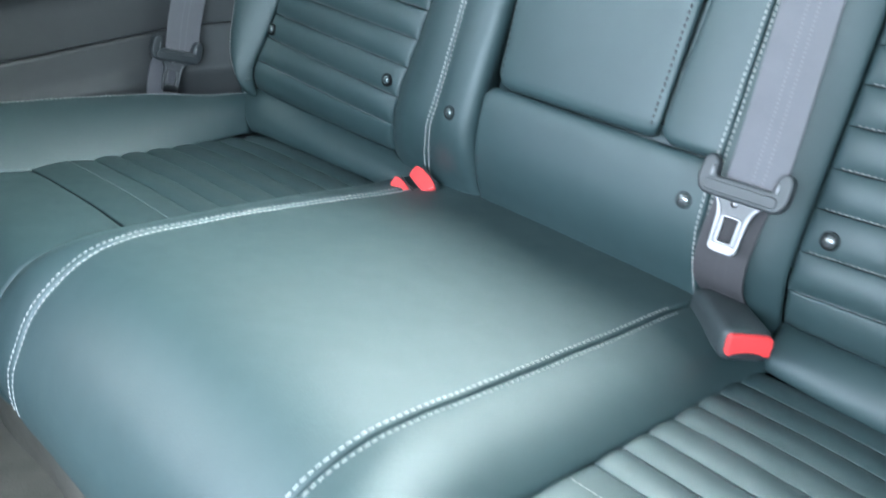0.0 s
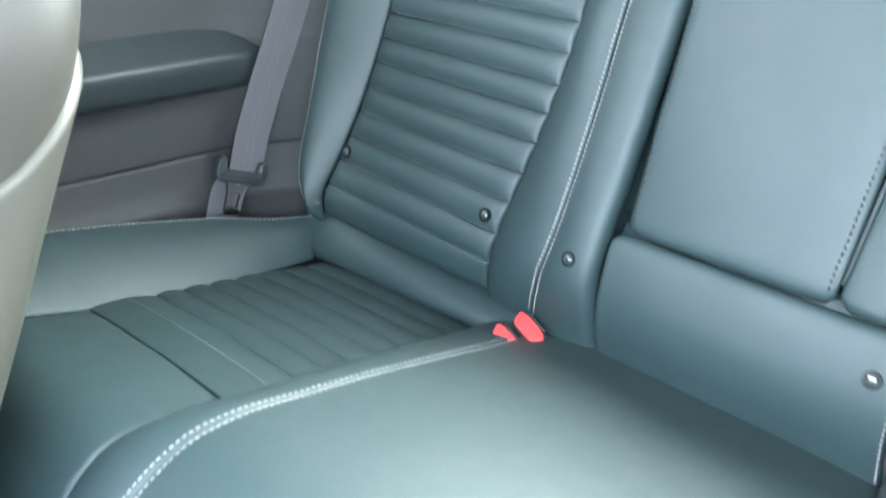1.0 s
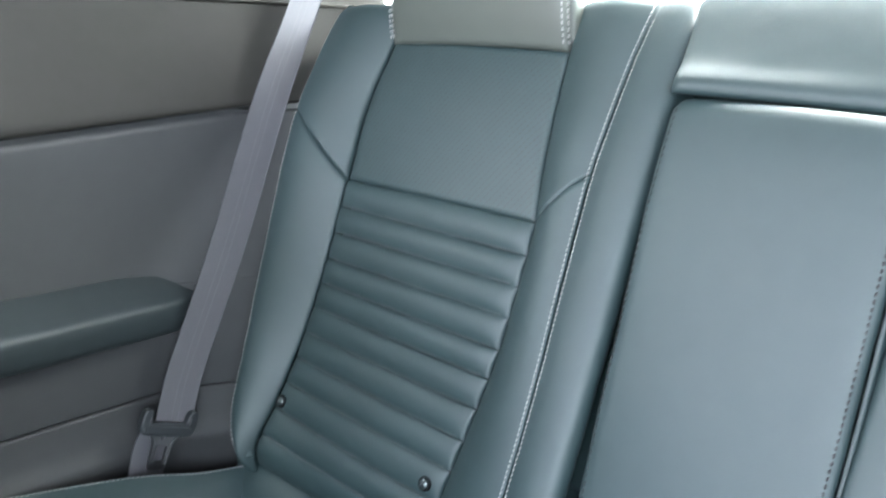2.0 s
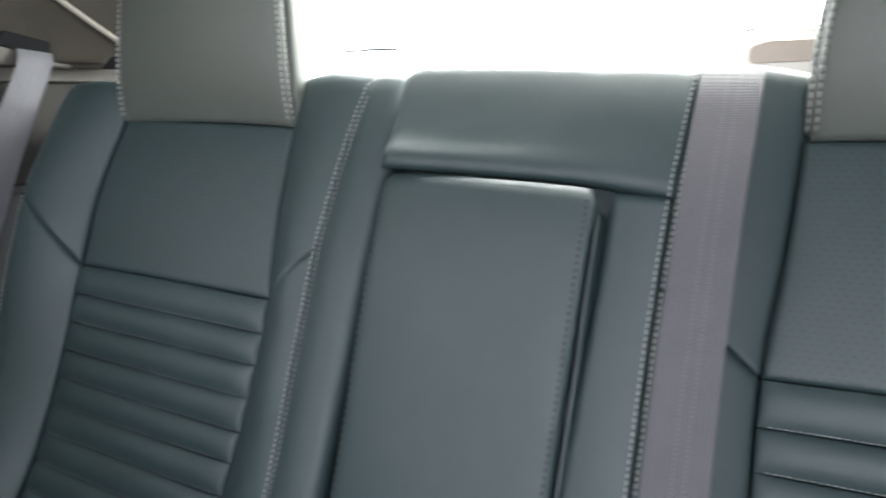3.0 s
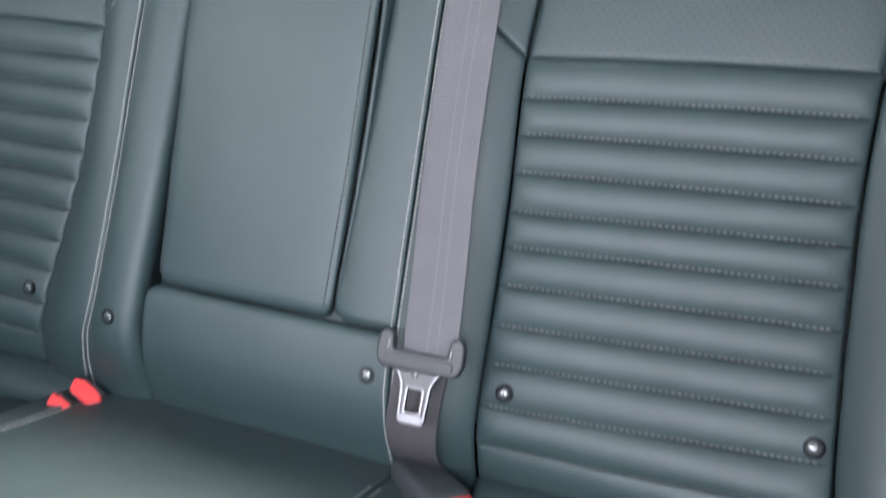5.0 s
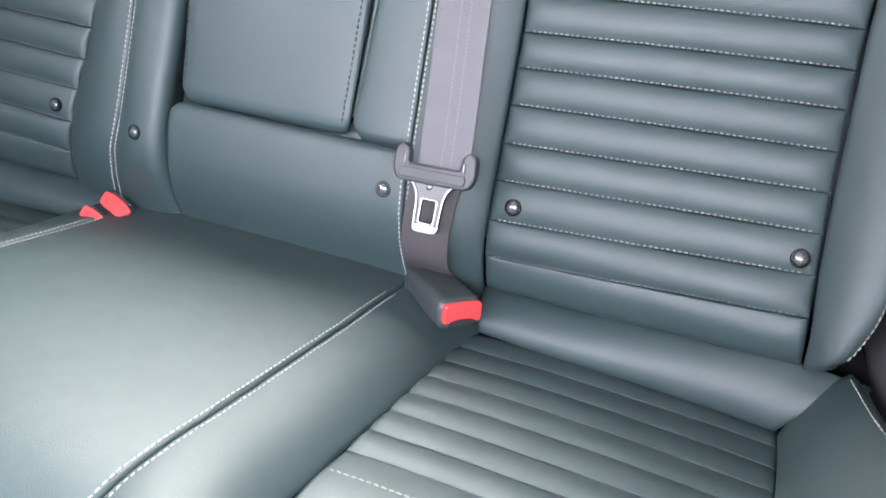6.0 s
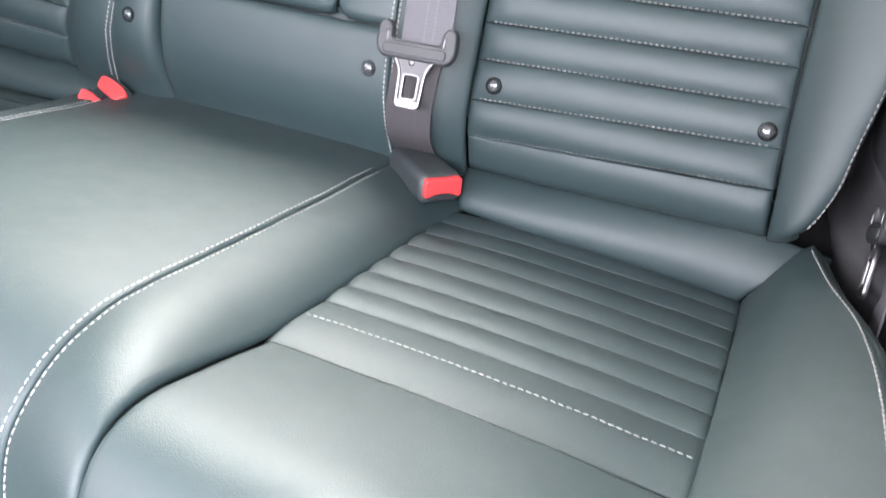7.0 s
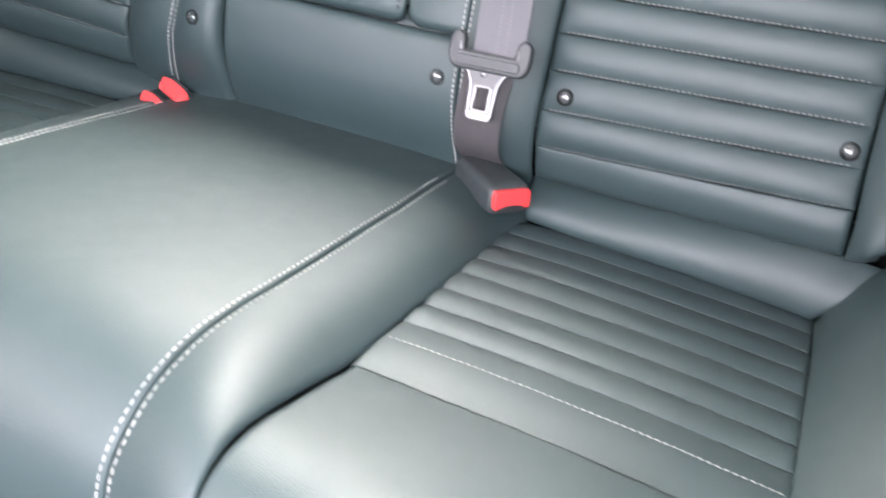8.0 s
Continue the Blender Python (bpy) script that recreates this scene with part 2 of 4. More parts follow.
def sheet(name, fn, ns, nt, mat, parent, out, roll=(0.006,) * 4, skirt=0.03, label="", edge=0.08):
    """An upholstered panel: a surface fn(s, t) whose four edges (s=0, s=1, t=0, t=1) roll in, with a skirt that goes down behind."""
    ss, ts = spread(ns, edge), spread(nt, edge)
    P = [[Vector(fn(s, t)) for t in ts] for s in ss]
    S, T = len(ss), len(ts)
    nor = [[None] * T for _ in ss]
    sign = 0
    for i in range(S):
        for j in range(T):
            a = P[min(i + 1, S - 1)][j] - P[max(i - 1, 0)][j]
            b = P[i][min(j + 1, T - 1)] - P[i][max(j - 1, 0)]
            nor[i][j] = a.cross(b).normalized()
            sign += nor[i][j].dot(out)
    flip = sign < 0
    for row in nor:
        for k in range(T):
            if flip:
                row[k] = -row[k]

    def lens(seq):
        r = [0.0]
        for a, b in zip(seq, seq[1:]):
            r.append(r[-1] + (b - a).length)
        return r
    along_s = [lens([P[i][j] for i in range(S)]) for j in range(T)]
    along_t = [lens(P[i]) for i in range(S)]
    verts, uvs, padded = [], [], "leather" in mat.name
    for i in range(S):
        for j in range(T):
            drop = 0.0
            for d, r in ((along_s[j][i], roll[0]), (along_s[j][-1] - along_s[j][i], roll[1]),
                         (along_t[i][j], roll[2]), (along_t[i][-1] - along_t[i][j], roll[3])):
                if r > 0 and d < r:
                    drop = max(drop, r * (1 - math.sqrt(max(0, 1 - (1 - d / r) ** 2))))
            verts.append(P[i][j] + nor[i][j] * ((uneven(P[i][j]) if padded else 0.0) - drop))
            uvs.append((along_s[j][i], along_t[i][j]))
    faces = [(i * T + j, (i + 1) * T + j, (i + 1) * T + j + 1, i * T + j + 1) for i in range(S - 1) for j in range(T - 1)]
    ring = ([i * T for i in range(S)] + [(S - 1) * T + j for j in range(1, T)]
            + [i * T + T - 1 for i in range(S - 2, -1, -1)] + [j for j in range(T - 2, 0, -1)])
    if skirt:
        first = len(verts)
        for k in ring:
            i, j = divmod(k, T)
            verts.append(verts[k] - nor[i][j] * skirt)
            uvs.append(uvs[k])
        m = len(ring)
        faces += [(ring[(k + 1) % m], ring[k], first + k, first + (k + 1) % m) for k in range(m)]
    if flip:
        faces = [tuple(reversed(f)) for f in faces]
    return mesh_part(name, verts, faces, mat, parent, label, uvs)


def stitches(name, place, n, mat, parent, out, step=0.0062, length=0.0044, thick=0.0008, lift=0.0003, label=""):
    """A row of thread stitches along place(t), t from 0 to 1; out(t) is the way off the surface."""
    pts = [Vector(place(k / n)) for k in range(n + 1)]
    run = [0.0]
    for a, b in zip(pts, pts[1:]):
        run.append(run[-1] + (b - a).length)
    verts, faces, d, k = [], [], step * 0.5, 0
    rnd = random.Random(len(name) + n + int(run[-1] * 1000))
    while d < run[-1] - step * 0.4:
        while run[k + 1] < d:
            k += 1
        f = (d - run[k]) / max(1e-9, run[k + 1] - run[k])
        p = lerp(pts[k], pts[k + 1], f)
        way = (pts[k + 1] - pts[k]).normalized()
        up = out if isinstance(out, Vector) else Vector(out((k + f) / n))
        up = (up - way * up.dot(way)).normalized()
        side = way.cross(up)
        way = (way + side * rnd.uniform(-0.10, 0.10)).normalized()
        p = p + up * (lift + uneven(p))
        first, half = len(verts), length * 0.5 * rnd.uniform(0.92, 1.06)
        for a, r, z in ((-half, 0.45, -0.6), (-half * 0.6, 1.0, 0.0), (half * 0.6, 1.0, 0.0), (half, 0.45, -0.6)):
            for q in range(5):
                ang = q * math.tau / 5
                verts.append(p + way * a + side * (math.cos(ang) * thick * r * 1.15) + up * (math.sin(ang) * thick * r + z * thick))
        for a in range(3):
            for q in range(5):
                faces.append((first + a * 5 + q, first + a * 5 + (q + 1) % 5, first + a * 5 + 5 + (q + 1) % 5, first + a * 5 + 5 + q))
        faces.append(tuple(first + q for q in reversed(range(5))))
        faces.append(tuple(first + 15 + q for q in range(5)))
        d += step
    ob = mesh_part(name, verts, faces, mat, parent, label)
    return tagged(ob, kind="stuff")


def surface_row(fn, s_of_t, t0=0.0, t1=1.0):
    return lambda t: fn(s_of_t(lerp(t0, t1, t)), lerp(t0, t1, t))


def rounded_box(size, bevel, segments=3, m=None, taper=None):
    bm = bmesh.new()
    bmesh.ops.create_cube(bm, size=1)
    for v in bm.verts:
        v.co = Vector((v.co.x * size[0], v.co.y * size[1], v.co.z * size[2]))
        if taper:
            v.co = Vector(taper(v.co))
    bmesh.ops.bevel(bm, geom=bm.edges[:], offset=bevel, segments=segments, profile=0.5, affect="EDGES")
    if m is not None:
        bmesh.ops.transform(bm, matrix=m, verts=bm.verts)
    return bm


def lathe(profile, m, seg=24):
    """A turned shape: (radius, height) pairs about the z axis, placed by m."""
    bm = bmesh.new()
    rings = [[bm.verts.new((r * math.cos(k * math.tau / seg), r * math.sin(k * math.tau / seg), z)) for k in range(seg)] for r, z in profile]
    for a, b in zip(rings, rings[1:]):
        for k in range(seg):
            bm.faces.new((a[k], a[(k + 1) % seg], b[(k + 1) % seg], b[k]))
    bm.faces.new(rings[-1])
    bm.faces.new(list(reversed(rings[0])))
    bmesh.ops.transform(bm, matrix=m, verts=bm.verts)
    bmesh.ops.recalc_face_normals(bm, faces=bm.faces)
    return bm


def plate(outline, holes, depth, m, bevel=0.0006):
    """A flat cut-out of an outline with holes, given thickness: outlines lie in the xy plane."""
    cu = bpy.data.curves.new("cut", "CURVE")
    cu.dimensions, cu.fill_mode, cu.extrude, cu.bevel_depth, cu.bevel_resolution = "2D", "BOTH", depth / 2, bevel, 2
    for pts in (outline, *holes):
        sp = cu.splines.new("POLY")
        sp.points.add(len(pts) - 1)
        for q, (x, y) in zip(sp.points, pts):
            q.co = (x, y, 0, 1)
        sp.use_cyclic_u = True
    tmp = bpy.data.objects.new("cut", cu)
    me = bpy.data.meshes.new_from_object(tmp)
    bpy.data.objects.remove(tmp)
    bpy.data.curves.remove(cu)
    bm = bmesh.new()
    bm.from_mesh(me)
    bpy.data.meshes.remove(me)
    bmesh.ops.transform(bm, matrix=m, verts=bm.verts)
    return bm


def round_outline(points, r, n=5):
    """A polygon with rounded corners."""
    res = []
    k = len(points)
    for i in range(k):
        p, a, b = Vector(points[i]), Vector(points[i - 1]), Vector(points[(i + 1) % k])
        ua, ub = (a - p), (b - p)
        ra = min(r, ua.length * 0.45, ub.length * 0.45)
        p0, p1 = p + ua.normalized() * ra, p + ub.normalized() * ra
        for j in range(n + 1):
            f = j / n
            q = p0 * (1 - f) ** 2 + p * 2 * f * (1 - f) + p1 * f**2
            res.append((q.x, q.y))
    return res


def axes(origin, x, y):
    """A pose whose x axis runs along x, and whose y axis lies near y."""
    x = Vector(x).normalized()
    z = x.cross(Vector(y)).normalized()
    y = z.cross(x)
    m = Matrix((x, y, z)).transposed().to_4x4()
    m.translation = origin
    return m


# ---- the car's shell ----
def box_wall(name, size, at, mat, label, category, bevel=0.01):
    t = thing(name, label, category, at, kind="structure")
    part("panel", rounded_box(size, bevel, 2, Matrix.Translation(at)), mat, t)
    return t


def build_ground():
    me = bpy.data.meshes.new("ground")
    me.from_pydata([(-400, -400, -0.35), (400, -400, -0.35), (400, 400, -0.35), (-400, 400, -0.35)], [], [(0, 1, 2, 3)])
    me.materials.append(GROUND)
    tagged(new("ground", me), "pale concrete ground outside the car", "ground", kind="structure")


build_ground()

back_fn0 = lambda s, t: Vector((6 * math.sin(lerp(-1.5, 1.5, s)), 6 * math.cos(lerp(-1.5, 1.5, s)), lerp(-0.34, 5.0, t)))
hazy = bpy.data.materials.new("white_haze")
hazy.use_nodes = True
hb = hazy.node_tree.nodes["Principled BSDF"]
hb.inputs["Base Color"].default_value = (0.8, 0.8, 0.79, 1)
hb.inputs["Emission Color"].default_value, hb.inputs["Emission Strength"].default_value = (1.0, 0.99, 0.97, 1), 2.6
backdrop = thing("backdrop", "white hazy daylight far behind the car", "backdrop", (0, 6, 0), kind="structure")
spread_sheet = [(back_fn0(k / 24, 0), back_fn0(k / 24, 1)) for k in range(25)]
mesh_part("haze", [p for pair in spread_sheet for p in pair], [(2 * k, 2 * k + 2, 2 * k + 3, 2 * k + 1) for k in range(24)], hazy, backdrop)

floor = thing("floor", "worn grey-brown carpeted car floor with a centre tunnel", "floor", (0, -0.5, 0), kind="structure")


def floor_fn(s, t):
    x, y = lerp(-0.78, 0.78, s), lerp(-1.75, 0.2, t)
    return Vector((x, y, 0.02 + 0.14 * math.exp(-(x / 0.15) ** 4)))


sheet("carpet", floor_fn, 60, 20, CARPET, floor, UP, roll=(0,) * 4, skirt=0.03)
riser_fn = lambda s, t: Vector((lerp(-0.74, 0.74, s), -0.44 - 0.004 * math.sin(s * 40), lerp(0.0, 0.30, t)))
sheet("riser", riser_fn, 24, 6, CARPET, floor, Vector((0, -1, 0)), roll=(0,) * 4, skirt=0.02, label="carpeted riser under the rear seat")

# the outer body: sills, roof, pillars, boot and nose, so that daylight comes only through the glass and the open doors
box_wall("wall_left", (0.06, 1.75, 1.0), (-0.80, 0.44, 0.38), PAINT, "dark car body side behind the rear trim", "car body")
box_wall("wall_right", (0.06, 1.75, 1.0), (0.80, 0.44, 0.38), PAINT, "dark car body side behind the rear trim", "car body")
box_wall("wall_rear", (1.56, 0.05, 0.95), (0, 1.28, 0.34), PAINT, "dark boot wall behind the rear shelf", "car body")
# Unseen door, added to hold back light from the left front opening.
box_wall("blocking_door", (0.07, 1.30, 0.95), (-0.86, -1.10, 0.40), PLASTIC, "unseen dark front door added to block light below its window", "car door", 0.03)
box_wall("wall_front", (1.56, 0.12, 0.95), (0, -1.82, 0.30), PLASTIC, "dark dashboard closing the cabin", "dashboard", 0.04)
for sx in (-1, 1):
    box_wall("sill_left" if sx < 0 else "sill_right", (0.10, 1.5, 0.30), (sx * 0.79, -1.15, 0.05), PLASTIC, "black plastic door sill", "sill", 0.03)
    box_wall("pillar_left" if sx < 0 else "pillar_right", (0.05, 0.16, 0.5), (sx * 0.83, 0.74, 1.04), TRIM_LIGHT, "grey trimmed rear pillar beside the rear window", "pillar")

bm = rounded_box((1.6, 1.75, 0.04), 0.015, 2, Matrix.Translation((0, -0.545, 1.28)))
me = bpy.data.meshes.new("ceiling")
bm.to_mesh(me)
bm.free()
me.materials.append(HEADLINER)
ceiling = tagged(new("ceiling", me), "dark grey fabric headliner of the car roof", "ceiling", kind="structure")

shelf = thing("rear_shelf", "dark felt shelf behind the rear seatbacks", "parcel shelf", (0, 0.55, 0.82), kind="structure")
shelf_fn = lambda s, t: Vector((lerp(-0.66, 0.66, s), lerp(0.20, 1.20, t), 0.80 - 0.012 * (2 * s - 1) ** 2 + 0.02 * t))
sheet("shelf_board", shelf_fn, 20, 10, SHELF, shelf, UP, roll=(0.02,) * 4, skirt=0.02)

window = thing("window_1", "sloping rear window glass full of white daylight", "window", (0, 1.05, 0.9), kind="structure")
pane_fn = lambda s, t: Vector((lerp(-0.62, 0.62, s), lerp(1.10, 0.33, t) - 0.05 * (2 * s - 1) ** 2, lerp(0.82, 1.26, t)))
pane = sheet("pane", pane_fn, 16, 8, glass, window, Vector((0, 0.6, 0.8)), roll=(0,) * 4, skirt=0.004)
pane.visible_shadow = False
for tt, nm in ((0.0, "lower_frame"), (1.0, "upper_frame")):
    f = lambda s, t, tt=tt: pane_fn(s, tt) + Vector((0, lerp(-0.012, 0.012, t), 0.004))
    sheet(nm, f, 16, 2, PLASTIC, window, UP, roll=(0.002,) * 4, skirt=0.012, label="black window edging")

strip_fn = lambda s, t: Vector((lerp(-0.70, -0.575, s), 0.90, lerp(0.929, 0.933, t)))
sheet("lower_strip", strip_fn, 8, 2, PLASTIC, window, Vector((0, -1, 0)), roll=(0,) * 4, skirt=0.002, label="short dark strip at the glass")
lamp = thing("brake_lamp", "low pale housing of the high brake lamp on the rear shelf", "brake lamp", (0.27, 0.385, 0.80))


lamp_m = axes(Vector((0.27, 0.385, 0.802)), (1, 0, 0), (0, 0, 1))
shell = round_outline([(-0.150, 0.0), (-0.150, 0.078), (-0.130, 0.096), (-0.100, 0.107), (0.17, 0.112), (0.175, 0.0)], 0.010)
part("housing", plate(shell, [], 0.055, lamp_m, 0.003), LAMP_HOUSING, lamp)
rim = round_outline([(-0.130, 0.0990), (-0.100, 0.1095), (0.17, 0.1145), (0.17, 0.1165), (-0.101, 0.1115), (-0.132, 0.1005)], 0.0008)
part("rim", plate(rim, [], 0.050, lamp_m, 0.0004), PLASTIC, lamp, "thin dark upper rim")
glow = round_outline([(-0.098, 0.080), (0.165, 0.088), (0.165, 0.104), (-0.082, 0.099), (-0.098, 0.094)], 0.005)
part("lens", plate(glow, [], 0.004, lamp_m @ pose(0, 0, 0.0325), 0.0008), LAMP_LENS, lamp, "dull brown lens strip")


# ---- side trims ----
def build_trim(sg):
    side = "left" if sg < 0 else "right"
    t = thing("side_trim", "dark soft-touch rear side trim with a padded armrest", "side trim", (sg * 0.68, -0.15, 0.1), "side trims", "structure")
    inward = Vector((-sg, 0, 0))
    deep, ahead = (1.0, 0.0) if sg < 0 else (1.22, 0.05)  # the trim stands nearer to the seat on this side
    bulge = curve1([(-0.8, 0.0), (-0.075, 0.0), (-0.045, 0.001), (-0.03, 0.007), (0.0, 0.022), (0.05, 0.044), (0.09, 0.052), (0.18, 0.054), (0.5, 0.054)])

    def panel(profile, y0, y1, name, roll, label="", mat=TRIM, n=10, m=24, follow=True, z_of_y=None):
        prof = curve1([(k / (len(profile) - 1), p[0]) for k, p in enumerate(profile)])
        hgt = curve1([(k / (len(profile) - 1), p[1]) for k, p in enumerate(profile)])

        def fn(s, q):
            y = lerp(y0, y1, s)
            x = prof(q) - (deep * bulge(y + ahead - 1.0 * max(0.0, hgt(q) - 0.54) + 0.6 * min(0.03, max(0.0, hgt(q) - 0.50))) if follow else 0)
            return Vector((sg * x, y, hgt(q) + (z_of_y(y, q) if z_of_y else 0)))
        sheet(name, fn, m, n, mat, t, inward, roll=roll, skirt=0.02, label=label)
        return fn

    panel([(0.650, 0.05), (0.648, 0.2), (0.640, 0.30), (0.628, 0.335), (0.640, 0.352), (0.645, 0.3945)], -0.62, 0.10, "lower_panel", (0.004, 0.004, 0.004, 0.002))
    panel([(0.645, 0.396), (0.643, 0.43), (0.643, 0.476), (0.651, 0.535)], -0.62, 0.24, "middle_panel", (0.004, 0.004, 0.002, 0.004))
    # the armrest swells out of the panel and dies away at its rear end
    reach = curve1([(-0.62, 0.045), (-0.30, 0.045), (-0.12, 0.042), (-0.05, 0.034), (-0.01, 0.014), (0.012, 0.0)])
    arm_x = curve1([(0, -0.05), (0.2, 0.62), (0.4, 0.93), (0.5, 1.0), (0.56, 0.96), (0.75, 0.50), (1, -0.25)])
    arm_z = curve1([(0, 0.475), (0.2, 0.481), (0.4, 0.504), (0.5, 0.518), (0.56, 0.523), (0.75, 0.533), (1, 0.549)])

    def arm_fn(s, q):
        y = lerp(-0.62, 0.016, s)
        return Vector((sg * (0.642 - reach(y) * arm_x(q)), y, arm_z(q) - 0.012 * max(0, y + 0.1) / 0.1 * q))
    sheet("armrest", arm_fn, 30, 22, SHADED_LEATHER, t, inward, roll=(0, 0, 0, 0), skirt=0.02, label="padded leather armrest with shade put into its dark colour")
    rise = lambda y, q: 0.045 * max(0.0, min(1.0, (y + 0.35) / 0.6)) * q
    panel([(0.652, 0.520), (0.655, 0.58), (0.655, 0.65), (0.648, 0.700)], -0.62, 0.30, "upper_panel", (0.004, 0.004, 0.0, 0.006), z_of_y=rise, n=14, m=30)
    rise2 = lambda y, q: 0.045 * max(0.0, min(1.0, (y + 0.35) / 0.6)) * (1 - q)
    panel([(0.647, 0.706), (0.640, 0.722), (0.648, 0.75), (0.676, 0.82), (0.697, 0.868)], -0.62, 0.34, "sill_pad", (0.004, 0.004, 0.006, 0.006), "padded sill below the window line", SILL, n=14, m=30, z_of_y=rise2)
    # Window light on the sill's top, painted as a greyer strip.
    panel([(0.697, 0.869), (0.699, 0.878), (0.703, 0.8885)], -0.62, 0.34, "lit_sill_edge", (0.002, 0.002, 0.002, 0.003), "upper edge of the sill, window light put into its grey", LIT_SILL_EDGE, n=6)
    panel([(0.7003, 0.8865), (0.7003, 0.915)], -0.62, 0.34, "gap_strip", (0, 0, 0, 0), "black rubber gap", RUBBER, n=3)
    # pillar trim: it leans inwards, and ends behind at a slanting edge
    def pillar(q, s):
        z = lerp(0.892, 1.25, q)
        y1 = 0.300 if z < 0.905 else max(-0.1, 0.335 - 1.45 * (z - 0.907))
        y = lerp(-0.35, y1, s)
        return Vector((sg * (0.692 - 0.7 * max(0, y - 0.20) ** 1.3 - 0.22 * max(0, z - 0.92)), y, z))
    sheet("pillar_pad", lambda s, q: pillar(q, s), 24, 22, TRIM_LIGHT, t, inward, roll=(0.003, 0.004, 0.003, 0.003), skirt=0.012, label="grey-brown pillar trim with a belt slot")
    # Lit edge of the trim, painted as a paler strip.
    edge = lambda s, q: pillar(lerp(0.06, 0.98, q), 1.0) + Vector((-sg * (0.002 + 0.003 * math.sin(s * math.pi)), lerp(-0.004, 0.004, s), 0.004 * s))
    sheet("lit_pillar_edge", edge, 4, 30, LIT_PILLAR_EDGE, t, inward, roll=(0,) * 4, skirt=0.004, label="edge of the pillar trim, paled to look lit")
    rear_pad = lambda s, q: Vector((sg * (0.70 - 0.20 * max(0, lerp(0.886, 1.26, q) - 0.92) - 0.02 * s), lerp(0.02, 0.44, s), lerp(0.886, 1.26, q)))
    sheet("rear_pillar_pad", rear_pad, 10, 8, TRIM_LIGHT, t, inward, roll=(0,) * 4, skirt=0.01, label="grey-brown trim beside the rear window")
    # slot where the belt comes out: a dark mouth with a sloping ledge
    m = axes(Vector((sg * 0.690, 0.20, 0.905)), (0, 1, 0), (0, 0, 1))
    mouth = round_outline([(-0.040, 0.010), (0.0, 0.001), (0.066, -0.012), (0.076, 0.005), (-0.028, 0.024)], 0.004)
    part("belt_slot", plate(mouth, [], 0.010, m, 0.002), RUBBER, t, "black belt slot in the pillar trim")
    # Paler than the trim: the ledge's lit look is put into its colour.
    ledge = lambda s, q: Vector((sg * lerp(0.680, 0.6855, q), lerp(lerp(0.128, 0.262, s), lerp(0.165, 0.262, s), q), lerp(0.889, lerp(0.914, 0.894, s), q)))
    sheet("slot_ledge", ledge, 8, 3, LIT_SILL_EDGE, t, inward, roll=(0.001,) * 4, skirt=0.004, label="sloping ledge of the belt slot, greyed to look lit")
    return t


for sg in (-1, 1):
    build_trim(sg)


# ---- rear seatbacks ----
INS_IN = curve1([(-0.10, 0.240), (0.0, 0.2415), (0.15, 0.241), (0.283, 0.236), (0.38, 0.241), (0.465, 0.243), (0.52, 0.243)])
INS_IN_L = curve1([(-0.10, 0.266), (-0.06, 0.257), (-0.02, 0.2485), (0.0, 0.2455), (0.065, 0.2345), (0.12, 0.2265), (0.18, 0.2210), (0.25, 0.2195), (0.283, 0.222), (0.36, 0.2345), (0.465, 0.245), (0.52, 0.246)])
INS_OUT_L = curve1([(-0.10, 0.523), (-0.055, 0.519), (0.0, 0.514), (0.10, 0.507), (0.20, 0.501), (0.289, 0.502), (0.38, 0.508), (0.465, 0.500), (0.52, 0.497)])
INS_OUT = curve1([(-0.10, 0.523), (-0.055, 0.519), (0.0, 0.514), (0.10, 0.508), (0.20, 0.504), (0.289, 0.506), (0.38, 0.512), (0.465, 0.503), (0.52, 0.5)])
W_IN = curve1([(-0.10, -0.084), (-0.075, -0.058), (-0.05, -0.038), (-0.03, -0.028), (0.0, -0.022), (0.14, -0.010), (0.283, 0.0), (0.52, 0.0)])
W_OUT = curve1([(-0.10, -0.052), (-0.075, -0.030), (-0.05, -0.014), (-0.03, -0.012), (0.0, -0.016), (0.1, -0.018), (0.283, 0.0), (0.52, 0.0)])
EDGE_R = curve1([(-0.10, 0.545), (-0.068, 0.545), (-0.057, 0.548), (-0.044, 0.555), (-0.02, 0.563), (0.02, 0.568), (0.08, 0.577), (0.143, 0.588), (0.21, 0.597), (0.275, 0.602), (0.35, 0.606), (0.44, 0.606), (0.52, 0.610)])
EDGE = curve1([(-0.10, 0.533), (-0.068, 0.533), (-0.057, 0.537), (-0.044, 0.546), (-0.02, 0.555), (0.02, 0.562), (0.08, 0.573), (0.143, 0.585), (0.21, 0.595), (0.275, 0.602), (0.35, 0.606), (0.44, 0.606), (0.52, 0.610)])
W_EDGE = curve1([(-0.085, -0.012), (-0.05, 0.004), (0.0, 0.012), (0.2, 0.018), (0.35, 0.028), (0.45, 0.022), (0.52, 0.005)])
ST_LEFT = curve1([(-0.105, 0.190), (-0.075, 0.183), (-0.045, 0.172), (0.0, 0.1615), (0.068, 0.1575), (0.14, 0.1590), (0.25, 0.1645), (0.335, 0.1680), (0.39, 0.1655), (0.45, 0.1615), (0.509, 0.1540), (0.52, 0.1525)])
ST_RIGHT = curve1([(-0.09, 0.1675), (-0.066, 0.1675), (0.046, 0.1645), (0.13, 0.1620), (0.20, 0.1605), (0.30, 0.1590), (0.35, 0.1593), (0.40, 0.1605), (0.45, 0.1625), (0.50, 0.1640), (0.52, 0.1640)])
